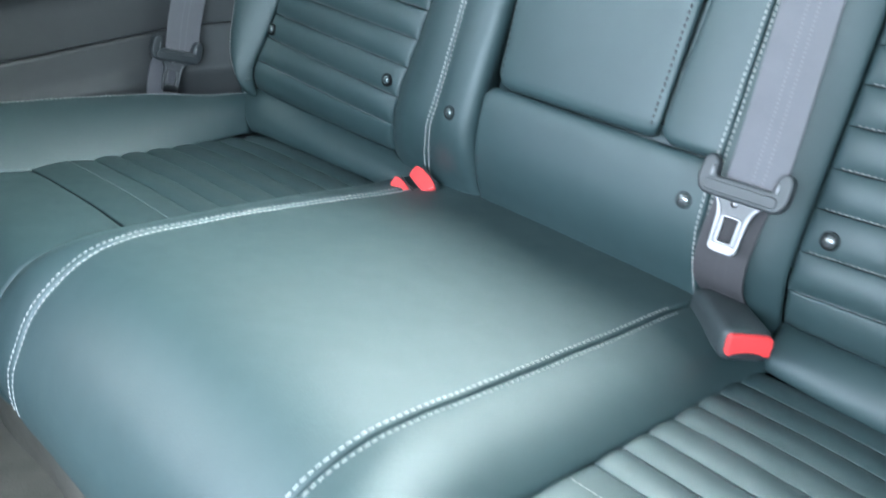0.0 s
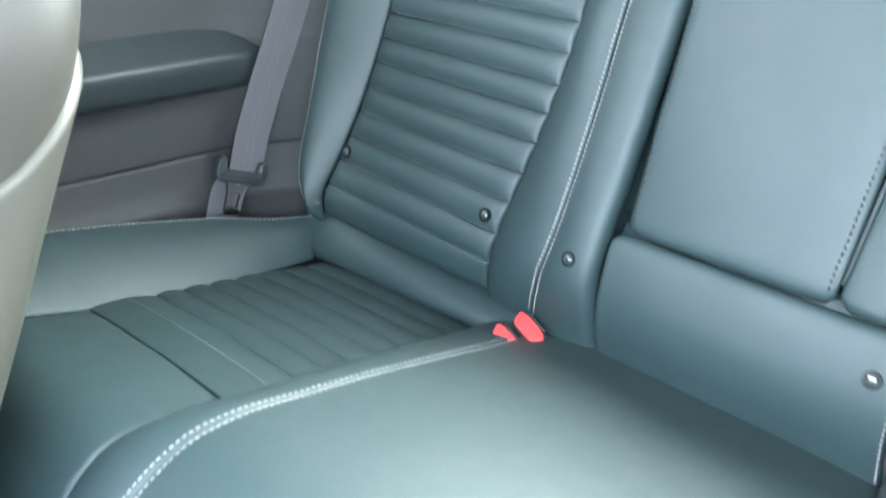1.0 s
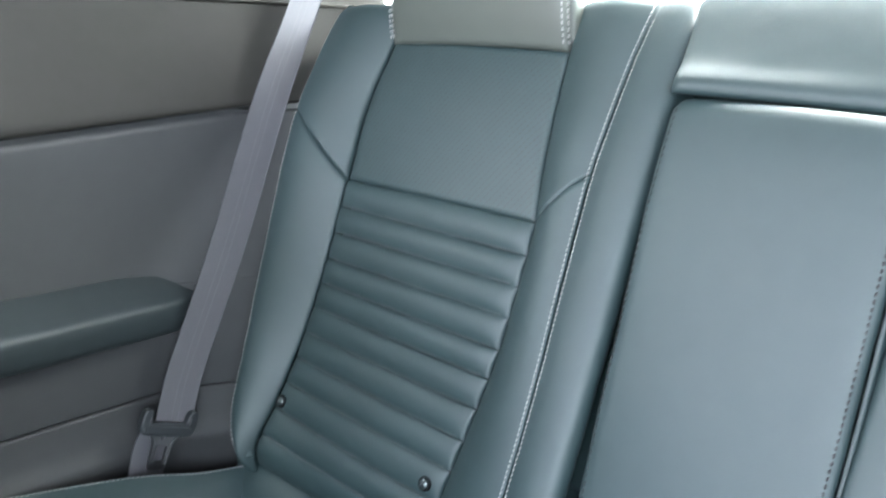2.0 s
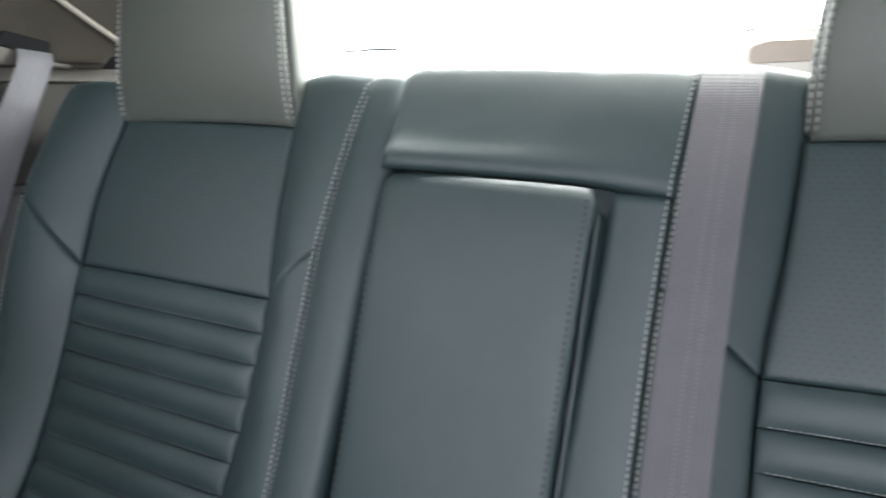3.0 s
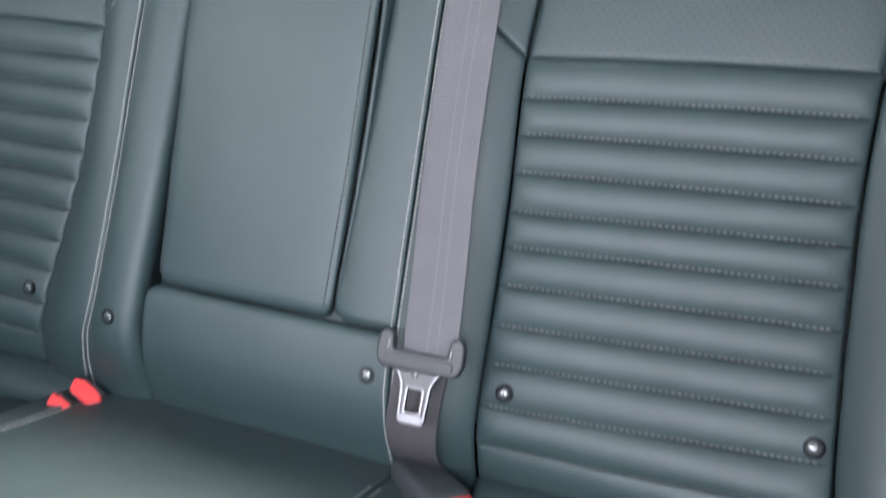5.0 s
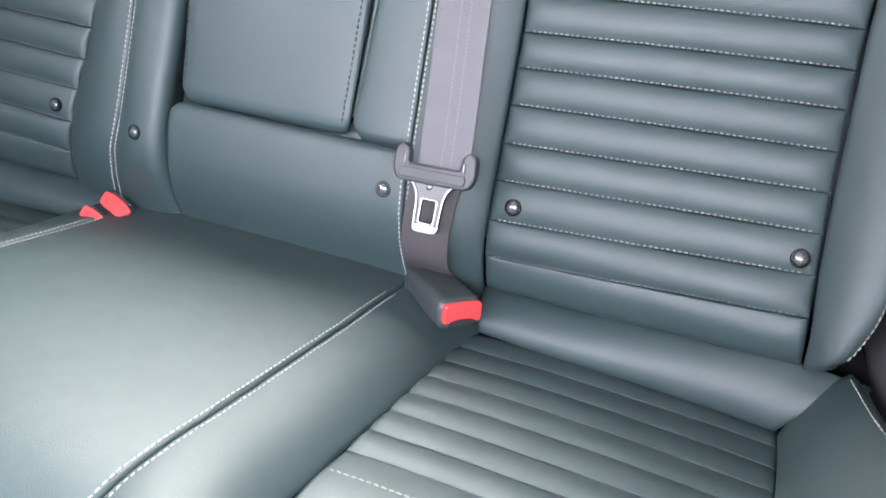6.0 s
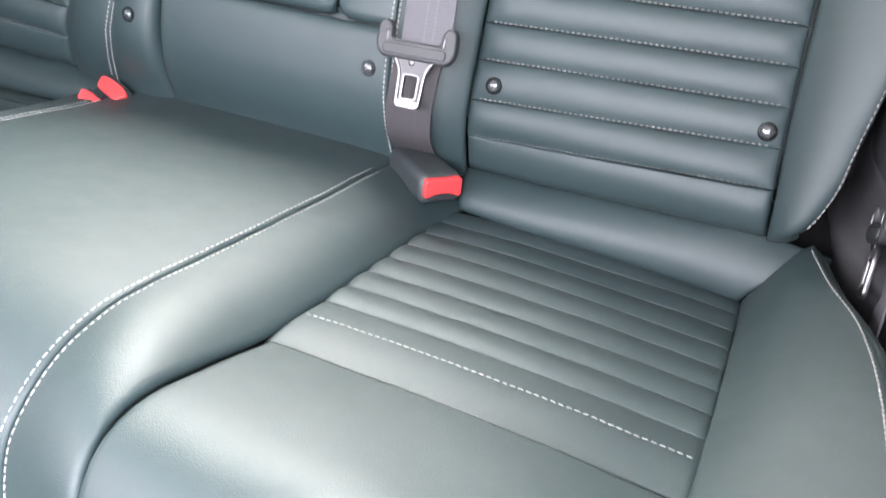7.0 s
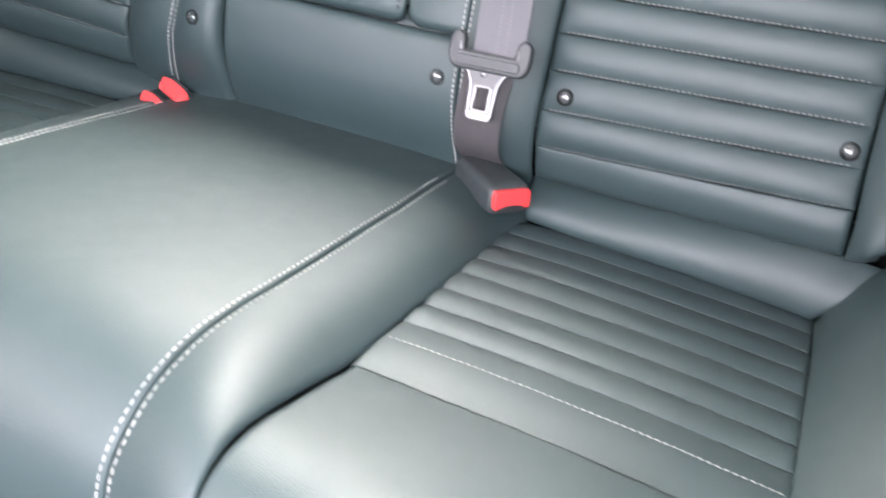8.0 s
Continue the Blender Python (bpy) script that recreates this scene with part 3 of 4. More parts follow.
W_ST = curve1([(-0.09, -0.055), (-0.06, -0.026), (-0.04, -0.011), (-0.02, -0.001), (0.05, 0.008), (0.337, 0.013), (0.45, 0.013), (0.50, 0.011), (0.52, 0.007)])
W_STR = curve1([(-0.09, -0.055), (-0.06, -0.025), (-0.04, -0.011), (-0.02, -0.002), (0.02, 0.004), (0.05, 0.006), (0.2, 0.012), (0.40, 0.026), (0.42, 0.027), (0.47, 0.025), (0.50, 0.020), (0.52, 0.014)])
GAP_LEFT = curve1([(-0.09, 0.1005), (0.03, 0.0985), (0.08, 0.0975), (0.15, 0.0985), (0.3, 0.1010), (0.4, 0.1010), (0.46, 0.101), (0.52, 0.106)])
W_GAP = curve1([(-0.09, -0.055), (-0.06, -0.024), (-0.04, -0.008), (-0.02, 0.002), (0.0, 0.006), (0.2, 0.009), (0.337, 0.013), (0.45, 0.012), (0.52, 0.002)])
GROOVE_IN = [-0.046, -0.012, 0.024, 0.057, 0.091, 0.123, 0.153, 0.186, 0.218, 0.249, 0.283]
GROOVE_OUT = [-0.030, 0.003, 0.036, 0.068, 0.100, 0.132, 0.162, 0.192, 0.224, 0.256, 0.289]
TOP = 0.523


def back_fn(sg, xa, xb, wa, wb, u0, u1, crown=0.0, puff=0.0, bend=1.0, full=1.0):
    def fn(s, t):
        u = lerp(u0(s), u1(s), t)
        fade = min(1.0, (0.25 + s / 0.07), (0.25 + (1 - s) / 0.07))
        w = lerp(wa(u), wb(u), s) + crown * (4 * s * (1 - s)) ** bend + puff * fade * (4 * t * (1 - t)) ** full
        return bw(sg * lerp(xa(u), xb(u), s), u, w)
    return fn


const = lambda v: (lambda s: v)
slant = lambda a, b: (lambda s: lerp(a, b, s))


def button(parent, at, normal, dome):
    m = axes(at, Vector((1, 0, 0)), normal.cross(Vector((1, 0, 0))))
    b = part("anchor_button", lathe([(0.0074, -0.006), (0.0078, -0.0003), (0.0075, 0.0006), (0.0070, 0.0009), (0.0066, 0.0004), (0.0062, -0.0022), (0.0052, -0.0026)], m), RUBBER, parent, "round anchor cover with a glossy domed cap")
    part("cap", lathe([(0.0060, 0.0), (0.0058, 0.0014), (0.0047, 0.0028), (0.0026, 0.0037), (0.0007, 0.0040)], m), dome, b, "glossy silver-grey domed cap")
    part("mark", plate(round_outline([(-0.0017, -0.0005), (0.0015, -0.0005), (0.0015, 0.0005), (-0.0017, 0.0005)], 0.0003), [], 0.0006, m @ pose(0.0005, 0.0008, 0.0039, 0, 0, 35), 0.0001), PLASTIC, b, "tiny dark mark")
    return b


def surface_normal(fn, s, t, out):
    a = fn(min(1, s + 0.01), t) - fn(max(0, s - 0.01), t)
    b = fn(s, min(1, t + 0.01)) - fn(s, max(0, t - 0.01))
    n = a.cross(b).normalized()
    return n if n.dot(out) > 0 else -n


def build_side_back(sg):
    t = thing("seatback", "dark leather rear seatback with a channelled insert and pale stitching", "seatback", (sg * 0.38, 0.05, 0.3), "rear seatbacks")
    inn, ext, rim_x = (INS_IN, INS_OUT, EDGE_R) if sg > 0 else (INS_IN_L, INS_OUT_L, EDGE)
    insert = part("insert", rounded_box((0.30, 0.03, 0.33), 0.01, 2, axes(bw(sg * 0.375, 0.135, -0.052), (1, 0, 0), Vector((0, TC, -TS)))), LEATHER, t, "channelled leather centre panel")
    # Near-black so that the board reads as the shaded void beside the seat.
    part("backboard", rounded_box((0.44, 0.02, 0.68), 0.004, 1, axes(bw(sg * 0.378, 0.155, -0.10), (1, 0, 0), Vector((0, TC, -TS)))), RUBBER, t, "board behind the upholstery, blackened to stand in for the void")
    # Box added to keep daylight from leaking through under the head rest.
    part("leak_filler", rounded_box((0.33, 0.05, 0.22), 0.01, 2, axes(bw(sg * 0.374, 0.397, -0.040), (1, 0, 0), Vector((0, TC, -TS)))), LEATHER, t, "dark filler under the head rest, added against light leaks")
    # bottom band of the insert
    fn = back_fn(sg, inn, ext, W_IN, W_OUT, slant(-0.086, -0.079), slant(GROOVE_IN[0], GROOVE_OUT[0]), 0.004, 0.004)
    sheet("lower_band", fn, 16, 12, LEATHER, insert, OUT, roll=(0.0035, 0.0035, 0.022, 0.002), skirt=0.05)
    for k in range(10):
        fn = back_fn(sg, inn, ext, W_IN, W_OUT, slant(GROOVE_IN[k], GROOVE_OUT[k]), slant(GROOVE_IN[k + 1], GROOVE_OUT[k + 1]), 0.004, 0.0060, 1.0, 0.72)
        sheet("channel", fn, 18, 7, LEATHER, insert, OUT, roll=(0.0015, 0.0015, 0.0009, 0.0009), skirt=0.02)
        low = back_fn(sg, inn, ext, W_IN, W_OUT, slant(GROOVE_IN[k] + 0.0012, GROOVE_OUT[k] + 0.0012), slant(GROOVE_IN[k + 1], GROOVE_OUT[k + 1]), 0.004, 0.0)
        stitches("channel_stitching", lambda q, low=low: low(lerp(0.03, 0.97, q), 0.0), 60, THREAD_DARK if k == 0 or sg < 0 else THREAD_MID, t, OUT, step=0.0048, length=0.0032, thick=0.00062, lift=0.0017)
    fn = back_fn(sg, inn, ext, W_IN, W_OUT, slant(GROOVE_IN[10], GROOVE_OUT[10]), slant(0.465, 0.468), 0.005, 0.003)
    sheet("upper_panel", fn, 20, 14, PERFORATED, t, OUT, roll=(0.003, 0.005, 0.005, 0.006), label="smooth perforated leather upper panel")
    # outer bolster, lower and upper, joined at a slanting seam
    seam = lambda s: lerp(0.289, 0.362, s)
    fn = back_fn(sg, ext, rim_x, W_OUT, W_EDGE, slant(-0.088, -0.066) if sg < 0 else slant(-0.076, -0.060), seam, 0.012)
    sheet("outer_bolster", fn, 14, 24, LEATHER, t, OUT, roll=(0.006, 0.006, 0.010, 0.004), skirt=0.010)
    row = surface_row(fn, lambda q: 1 - 0.004 / max(0.02, (fn(1, q) - fn(0, q)).length), 0.02, 1.0)
    stitches("edge_stitching", row, 120, THREAD, t, OUT + Vector((sg * 0.5, 0, 0)), step=0.0054, length=0.0040, thick=0.0006, lift=0.0004)
    fn2 = back_fn(sg, ext, rim_x, W_OUT, W_EDGE, seam, const(TOP - 0.004), 0.012)
    sheet("outer_bolster", fn2, 14, 14, LEATHER, t, OUT, roll=(0.008, 0.006, 0.004, 0.022), skirt=0.08)
    row2 = surface_row(fn2, lambda q: 1 - 0.004 / max(0.02, (fn2(1, q) - fn2(0, q)).length), 0.0, 0.9)
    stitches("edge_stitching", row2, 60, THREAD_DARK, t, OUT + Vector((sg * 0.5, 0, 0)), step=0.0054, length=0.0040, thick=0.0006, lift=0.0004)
    # the side that goes back from the edge
    side_fn = lambda s, q: bw(sg * lerp(rim_x(lerp(-0.045, TOP - 0.01, q)) - 0.001, rim_x(lerp(-0.045, TOP - 0.01, q)) - 0.012 - 0.3 * max(0, 0.10 - lerp(-0.045, TOP - 0.01, q)), s), lerp(-0.045, TOP - 0.01, q), lerp(W_EDGE(lerp(-0.045, TOP - 0.01, q)) - 0.003, -0.13, s))
    sheet("side_gusset", side_fn, 6, 30, LEATHER, t, Vector((sg, 0, 0)), roll=(0.004, 0, 0.004, 0.004), skirt=0.01)
    row = surface_row(side_fn, lambda q: 0.05, 0.03, 0.7)
    stitches("edge_stitching", row, 100, THREAD_MID, t, Vector((sg, -0.3, 0.1)), step=0.0054, length=0.0040, thick=0.0006, lift=0.0004)
    # inner bolster between the insert and the stitched seam
    st, w_st = (ST_LEFT, W_ST) if sg < 0 else (ST_RIGHT, W_STR)
    seam2 = lambda s: lerp(0.337, 0.284, s)
    fn3 = back_fn(sg, st, inn, w_st, W_IN, slant(-0.100, -0.100), seam2, 0.010)
    sheet("inner_bolster", fn3, 14, 24, LEATHER, t, OUT, roll=(0.003, 0.005, 0.012, 0.003), skirt=0.04)
    fn4 = back_fn(sg, st, inn, w_st, W_IN, seam2, const(TOP), 0.009)
    sheet("inner_bolster", fn4, 14, 14, LEATHER, t, OUT, roll=(0.003, 0.004, 0.003, 0.014), skirt=0.11)
    for f, a, b in ((fn3, 0.06, 1.0), (fn4, 0.0, 0.93)):
        row = surface_row(f, lambda q, f=f: 0.0037 / (f(1, q) - f(0, q)).length, a, b)
        stitches("seam_stitching", row, 120, THREAD, t, OUT, step=0.0050, length=0.0036, thick=0.0007, lift=0.0002)
    # anchor buttons
    ribs = back_fn(sg, inn, ext, W_IN, W_OUT, const(-0.05), const(0.1), 0.004)
    for u, x in ((0.004, 0.264), (0.014, 0.499)):
        s = (x - inn(u)) / (ext(u) - inn(u))
        q = (u + 0.05) / 0.15
        n = surface_normal(ribs, s, q, OUT)
        button(t, ribs(s, q) + n * 0.0065, n, CAP if sg > 0 else CAP_DULL)
    # head rest, leaning forward
    HX0 = curve1([(0.465, 0.243), (0.52, 0.246), (0.60, 0.256), (0.68, 0.272), (0.72, 0.29)])
    HX1 = curve1([(0.465, 0.505), (0.52, 0.502), (0.60, 0.495), (0.68, 0.478), (0.72, 0.46)])
    HW = curve1([(0.458, -0.004), (0.50, 0.022), (0.56, 0.046), (0.64, 0.074), (0.72, 0.088)])
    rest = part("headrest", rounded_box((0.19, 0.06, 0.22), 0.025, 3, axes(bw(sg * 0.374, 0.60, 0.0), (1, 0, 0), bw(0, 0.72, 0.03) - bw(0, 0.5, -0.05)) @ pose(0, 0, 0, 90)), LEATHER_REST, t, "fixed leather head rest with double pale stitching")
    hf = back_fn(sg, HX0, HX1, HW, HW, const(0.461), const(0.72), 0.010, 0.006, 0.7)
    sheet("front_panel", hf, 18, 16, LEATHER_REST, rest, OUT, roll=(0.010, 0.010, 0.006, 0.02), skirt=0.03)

    def gusset(xf, sgn2):
        def f(s, q):
            u = lerp(0.472, 0.71, q)
            return bw(sg * (xf(u) + sgn2 * (0.001 + 0.006 * math.sin(s * math.pi) - 0.035 * s * s)), u + 0.005 * s, HW(u) - 0.004 - 0.07 * s)
        return f
    for xf, sgn2 in ((HX0, -1), (HX1, 1)):
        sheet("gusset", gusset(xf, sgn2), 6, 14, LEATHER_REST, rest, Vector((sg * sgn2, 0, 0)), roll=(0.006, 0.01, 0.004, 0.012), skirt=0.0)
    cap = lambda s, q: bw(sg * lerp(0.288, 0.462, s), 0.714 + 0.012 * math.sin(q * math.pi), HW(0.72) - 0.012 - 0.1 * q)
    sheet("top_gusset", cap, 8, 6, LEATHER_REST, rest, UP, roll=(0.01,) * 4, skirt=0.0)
    for d in (0.0012, 0.0074):
        for e in (0, 1):
            row = surface_row(hf, lambda q, d=d, e=e: abs(e - d / (hf(1, q) - hf(0, q)).length), 0.03, 0.95)
            stitches("rest_stitching", row, 60, THREAD, rest, OUT, step=0.0062, length=0.0044, lift=0.0003)
    return t


for sg in (-1, 1):
    build_side_back(sg)

# ---- centre of the backrest, with the fold-down armrest ----
centre = thing("centre_back", "dark leather centre section of the rear backrest", "seatback", (0, 0.03, 0.3))
GAPL, STR = (lambda u: -GAP_LEFT(u)), ST_RIGHT
neg = lambda f: (lambda u: -f(u))
fn = back_fn(1, neg(ST_LEFT), GAPL, W_ST, W_GAP, const(-0.105), const(TOP), 0.008)
sheet("left_pad", fn, 16, 34, LEATHER, centre, OUT, roll=(0.003, 0.019, 0.012, 0.014), skirt=0.09, label="narrow leather pad beside the armrest")
row = surface_row(fn, lambda q: 0.0037 / (fn(1, q) - fn(0, q)).length, 0.02, 0.96)
stitches("seam_stitching", row, 200, THREAD, centre, OUT, step=0.0050, length=0.0036, thick=0.0007, lift=0.0002)
qb = (-0.005 + 0.105) / (TOP + 0.105)
sb = (-0.131 + ST_LEFT(0.0)) / (ST_LEFT(0.0) - GAP_LEFT(0.0))
nb = surface_normal(fn, sb, qb, OUT)
button(centre, fn(sb, qb) - nb * 0.0002, nb, CAP_DULL)
W_LOW = curve1([(-0.09, -0.055), (-0.06, -0.025), (-0.04, -0.011), (-0.02, -0.002), (0.02, 0.004), (0.05, 0.0)])
LOW_L = lambda u: -0.101 - 0.10 * max(0, -0.03 - u)
fnl = back_fn(1, LOW_L, STR, W_LOW, W_LOW, const(-0.105), lambda s: lerp(0.0375, 0.035, s) - (0.014 - math.sqrt(max(0.0, 0.014**2 - (0.014 - 0.27 * s) ** 2)) if 0.27 * s < 0.014 else 0.0), 0.004)
sheet("lower_pad", fnl, 24, 12, LEATHER, centre, OUT, roll=(0.007, 0.003, 0.012, 0.010), skirt=0.05, label="wide leather pad below the armrest")
row = surface_row(fnl, lambda q: 1 - 0.0037 / (fnl(1, q) - fnl(0, q)).length, 0.05, 1.0)
stitches("seam_stitching", row, 60, THREAD, centre, OUT, step=0.0050, length=0.0036, thick=0.0007, lift=0.0002)
sb, qb = (0.145 + 0.101) / (STR(0) + 0.101), 0.100 / 0.1405
nb = surface_normal(fnl, sb, qb, OUT)
button(centre, fnl(sb, qb) - nb * 0.0002, nb, CAP)
W_STRIP = curve1([(0.03, 0.004), (0.2, 0.012), (0.40, 0.026), (0.42, 0.028)])
STRIP_L = curve1([(0.03, 0.1010), (0.12, 0.1045), (0.2, 0.1070), (0.32, 0.1085), (0.41, 0.1085)])
fns = back_fn(1, STRIP_L, STR, W_STRIP, W_STRIP, lambda s: 0.0345 + (0.014 - math.sqrt(max(0.0, 0.014**2 - (0.014 - 0.06 * s) ** 2)) if 0.06 * s < 0.014 else 0.0), slant(0.406, 0.404), 0.004)
sheet("right_pad", fns, 10, 30, LEATHER, centre, OUT, roll=(0.011, 0.003, 0.008, 0.003), skirt=0.05, label="narrow leather pad beside the armrest")
row = surface_row(fns, lambda q: 1 - 0.0037 / (fns(1, q) - fns(0, q)).length, 0.0, 1.0)
stitches("seam_stitching", row, 120, THREAD, centre, OUT, step=0.0050, length=0.0036, thick=0.0007, lift=0.0002)
W_TOPL = curve1([(0.404, 0.038), (0.415, 0.0435), (0.426, 0.0440), (0.440, 0.0375), (0.47, 0.031), (0.50, 0.026), (0.515, 0.022), (0.53, 0.016)])
W_TOPR = curve1([(0.40, 0.026), (0.42, 0.028), (0.47, 0.025), (0.50, 0.020), (0.53, 0.011)])
under = curve1([(0, 0.4095), (0.4, 0.4095), (0.7, 0.4090), (0.80, 0.4075), (0.88, 0.4055), (1.0, 0.404)])
fnt = back_fn(1, lambda u: -0.102 - 0.06 * max(0, u - 0.43), STR, W_TOPL, W_TOPR, under, lambda s: lerp(0.5235, 0.5185, s) - (0.022 - math.sqrt(max(0.0, 0.022**2 - (0.022 - 0.265 * s) ** 2)) if 0.265 * s < 0.022 else 0.0), 0.003)
sheet("top_pad", fnt, 30, 16, LEATHER, centre, OUT, roll=(0.012, 0.003, 0.009, 0.010), skirt=0.115, label="leather pad above the armrest with a rolled lower lip")
row = surface_row(fnt, lambda q: 1 - 0.0037 / (fnt(1, q) - fnt(0, q)).length, 0.0, 0.93)
stitches("seam_stitching", row, 60, THREAD, centre, OUT, step=0.0050, length=0.0036, thick=0.0007, lift=0.0002)
# Near-black here too, for the shade deep in the gaps.
part("backboard", rounded_box((0.40, 0.02, 0.68), 0.004, 1, axes(bw(0.0, 0.185, -0.080), (1, 0, 0), Vector((0, TC, -TS)))), RUBBER, centre, "board behind the upholstery, blackened to stand in for the void")
part("recess", rounded_box((0.26, 0.02, 0.36), 0.004, 1, axes(bw(0.0, 0.235, -0.045), (1, 0, 0), Vector((0, TC, -TS)))), LEATHER, centre, "dark leather recess behind the armrest")
part("gap_lining", rounded_box((0.27, 0.06, 0.03), 0.004, 1, axes(bw(0.030, 0.034, -0.048), (1, 0, 0), Vector((0, TC, -TS)))), LEATHER, centre, "dark leather lining of the gap under the armrest")
part("gap_lining", rounded_box((0.235, 0.06, 0.07), 0.004, 1, axes(bw(0.003, 0.415, -0.034), (1, 0, 0), Vector((0, TC, -TS)))), LEATHER, centre, "dark leather lining of the gap over the armrest")

arm = thing("fold_armrest", "dark leather fold-down armrest standing closed in the backrest", "armrest", tuple(bw(0, 0.05, 0)))
W_ARM = curve1([(0.033, 0.004), (0.06, 0.007), (0.2, 0.018), (0.36, 0.036), (0.405, 0.038)])
ARM_L = curve1([(0.04, -0.0875), (0.12, -0.0915), (0.2, -0.0945), (0.3, -0.0960), (0.405, -0.0945)])
ARM_R = curve1([(0.04, 0.1030), (0.12, 0.1060), (0.2, 0.1075), (0.405, 0.1075)])


def corner(s, r=0.013):
    """How far the pad's end draws in at its rounded corners."""
    d = min(s, 1 - s) * 0.20
    return r - math.sqrt(max(0.0, r * r - (r - d) ** 2)) if d < r else 0.0


fna = back_fn(1, ARM_L, ARM_R, W_ARM, W_ARM, lambda s: lerp(0.0345, 0.0335, s) + corner(s), lambda s: lerp(0.4125, 0.4085, s) - corner(s), 0.008, 0.005, 0.6)
sheet("pad", fna, 26, 26, LEATHER, arm, OUT, roll=(0.009, 0.008, 0.011, 0.014), skirt=0.02, edge=0.08)
for e, sgn in ((0, -1), (1, 1)):
    gus = lambda s, q, e=e, sgn=sgn: fna(e, lerp(0.02, 0.98, q)) - OUT * (0.007 + 0.045 * s) + Vector((sgn * 0.003 * math.sin(s * math.pi), 0, 0))
    sheet("side_gusset", gus, 6, 24, LEATHER, arm, Vector((sgn, 0, 0)), roll=(0.003, 0, 0.003, 0.003), skirt=0)
row = surface_row(fna, lambda q: 1 - 0.0085 / (fna(1, q) - fna(0, q)).length, 0.03, 0.97)
stitches("pad_stitching", row, 100, THREAD_BLACK, arm, OUT, step=0.0056, length=0.0036, thick=0.0008, lift=0.0002)
row = surface_row(fna, lambda q: 0.006 / (fna(1, q) - fna(0, q)).length, 0.03, 0.97)
stitches("pad_stitching", row, 100, THREAD_BLACK, arm, OUT, step=0.0068, length=0.0044, thick=0.0006, lift=0.0002)

# ---- rear cushion ----
bench = thing("bench_cushion", "dark leather rear bench cushion with a raised centre and channelled seats", "seat cushion", (0, -0.25, 0.1))


def plane_z(y):
    return 0.272 + (-0.01 - y) * 0.209


HUMP_R = curve3([(0, 0.02, 0.298), (0, -0.04, 0.312), (0, -0.12, 0.327), (0, -0.187, 0.341), (0, -0.29, 0.3635), (0, -0.34, 0.3755), (0, -0.373, 0.3795), (0, -0.409, 0.3750), (0, -0.437, 0.362), (0, -0.456, 0.345), (0, -0.470, 0.31), (0, -0.474, 0.26), (0, -0.462, 0.215)])
HUMP_L = curve3([(0, 0.02, 0.298), (0, -0.057, 0.310), (0, -0.14, 0.330), (0, -0.227, 0.349), (0, -0.325, 0.367), (0, -0.36, 0.371), (0, -0.395, 0.368), (0, -0.43, 0.349), (0, -0.448, 0.332), (0, -0.463, 0.308), (0, -0.474, 0.286), (0, -0.478, 0.25), (0, -0.47, 0.215)])
RIM = curve3([(0.252, 0.02, 0.268), (0.250, -0.01, 0.272), (0.244, -0.08, 0.286), (0.242, -0.16, 0.303), (0.240, -0.25, 0.323), (0.239, -0.31, 0.337), (0.238, -0.37, 0.362), (0.237, -0.42, 0.3795), (0.238, -0.452, 0.378), (0.240, -0.474, 0.362), (0.243, -0.486, 0.335), (0.246, -0.489, 0.29), (0.246, -0.482, 0.215)])
RIM_L = curve3([(0.252, 0.02, 0.268), (0.250, -0.01, 0.272), (0.244, -0.08, 0.286), (0.242, -0.16, 0.303), (0.236, -0.25, 0.321), (0.226, -0.326, 0.337), (0.229, -0.37, 0.345), (0.237, -0.415, 0.343), (0.240, -0.445, 0.323), (0.243, -0.465, 0.294), (0.246, -0.475, 0.26), (0.246, -0.468, 0.205)])
HALF = curve1([(0, 0.172), (0.3, 0.168), (0.75, 0.168), (1.0, 0.170)])


def hump_top(s, t):
    p = lerp(HUMP_L(t), HUMP_R(t), s)
    return Vector((lerp(-1, 1, s) * HALF(t), p.y, p.z)) + Vector((0, -0.3, 1)).normalized() * 0.007 * (4 * s * (1 - s)) ** 0.8


sheet("centre_pad", hump_top, 26, 44, LEATHER, bench, Vector((0, -0.3, 1)), roll=(0.004, 0.004, 0.01, 0.01), skirt=0.03, label="raised smooth leather centre seat", edge=0.04)
for e in (0, 1):
    row = surface_row(hump_top, lambda q, e=e: abs(e - 0.0042 / 0.336), 0.095, 0.95)
    stitches("hump_stitching", row, 200, THREAD, bench, lambda q: surface_normal(hump_top, 0.5, lerp(0.095, 0.95, q), Vector((0, -0.3, 1))), step=0.0056, length=0.0041, thick=0.00056, lift=0.0002)
CH_IN = [-0.011, -0.044, -0.077, -0.111, -0.1445, -0.178, -0.210, -0.2415, -0.311]


part("base", rounded_box((1.17, 0.49, 0.15), 0.01, 2, pose(0, -0.19, 0.198, -9)), PLASTIC, bench, "dark base under the upholstery")


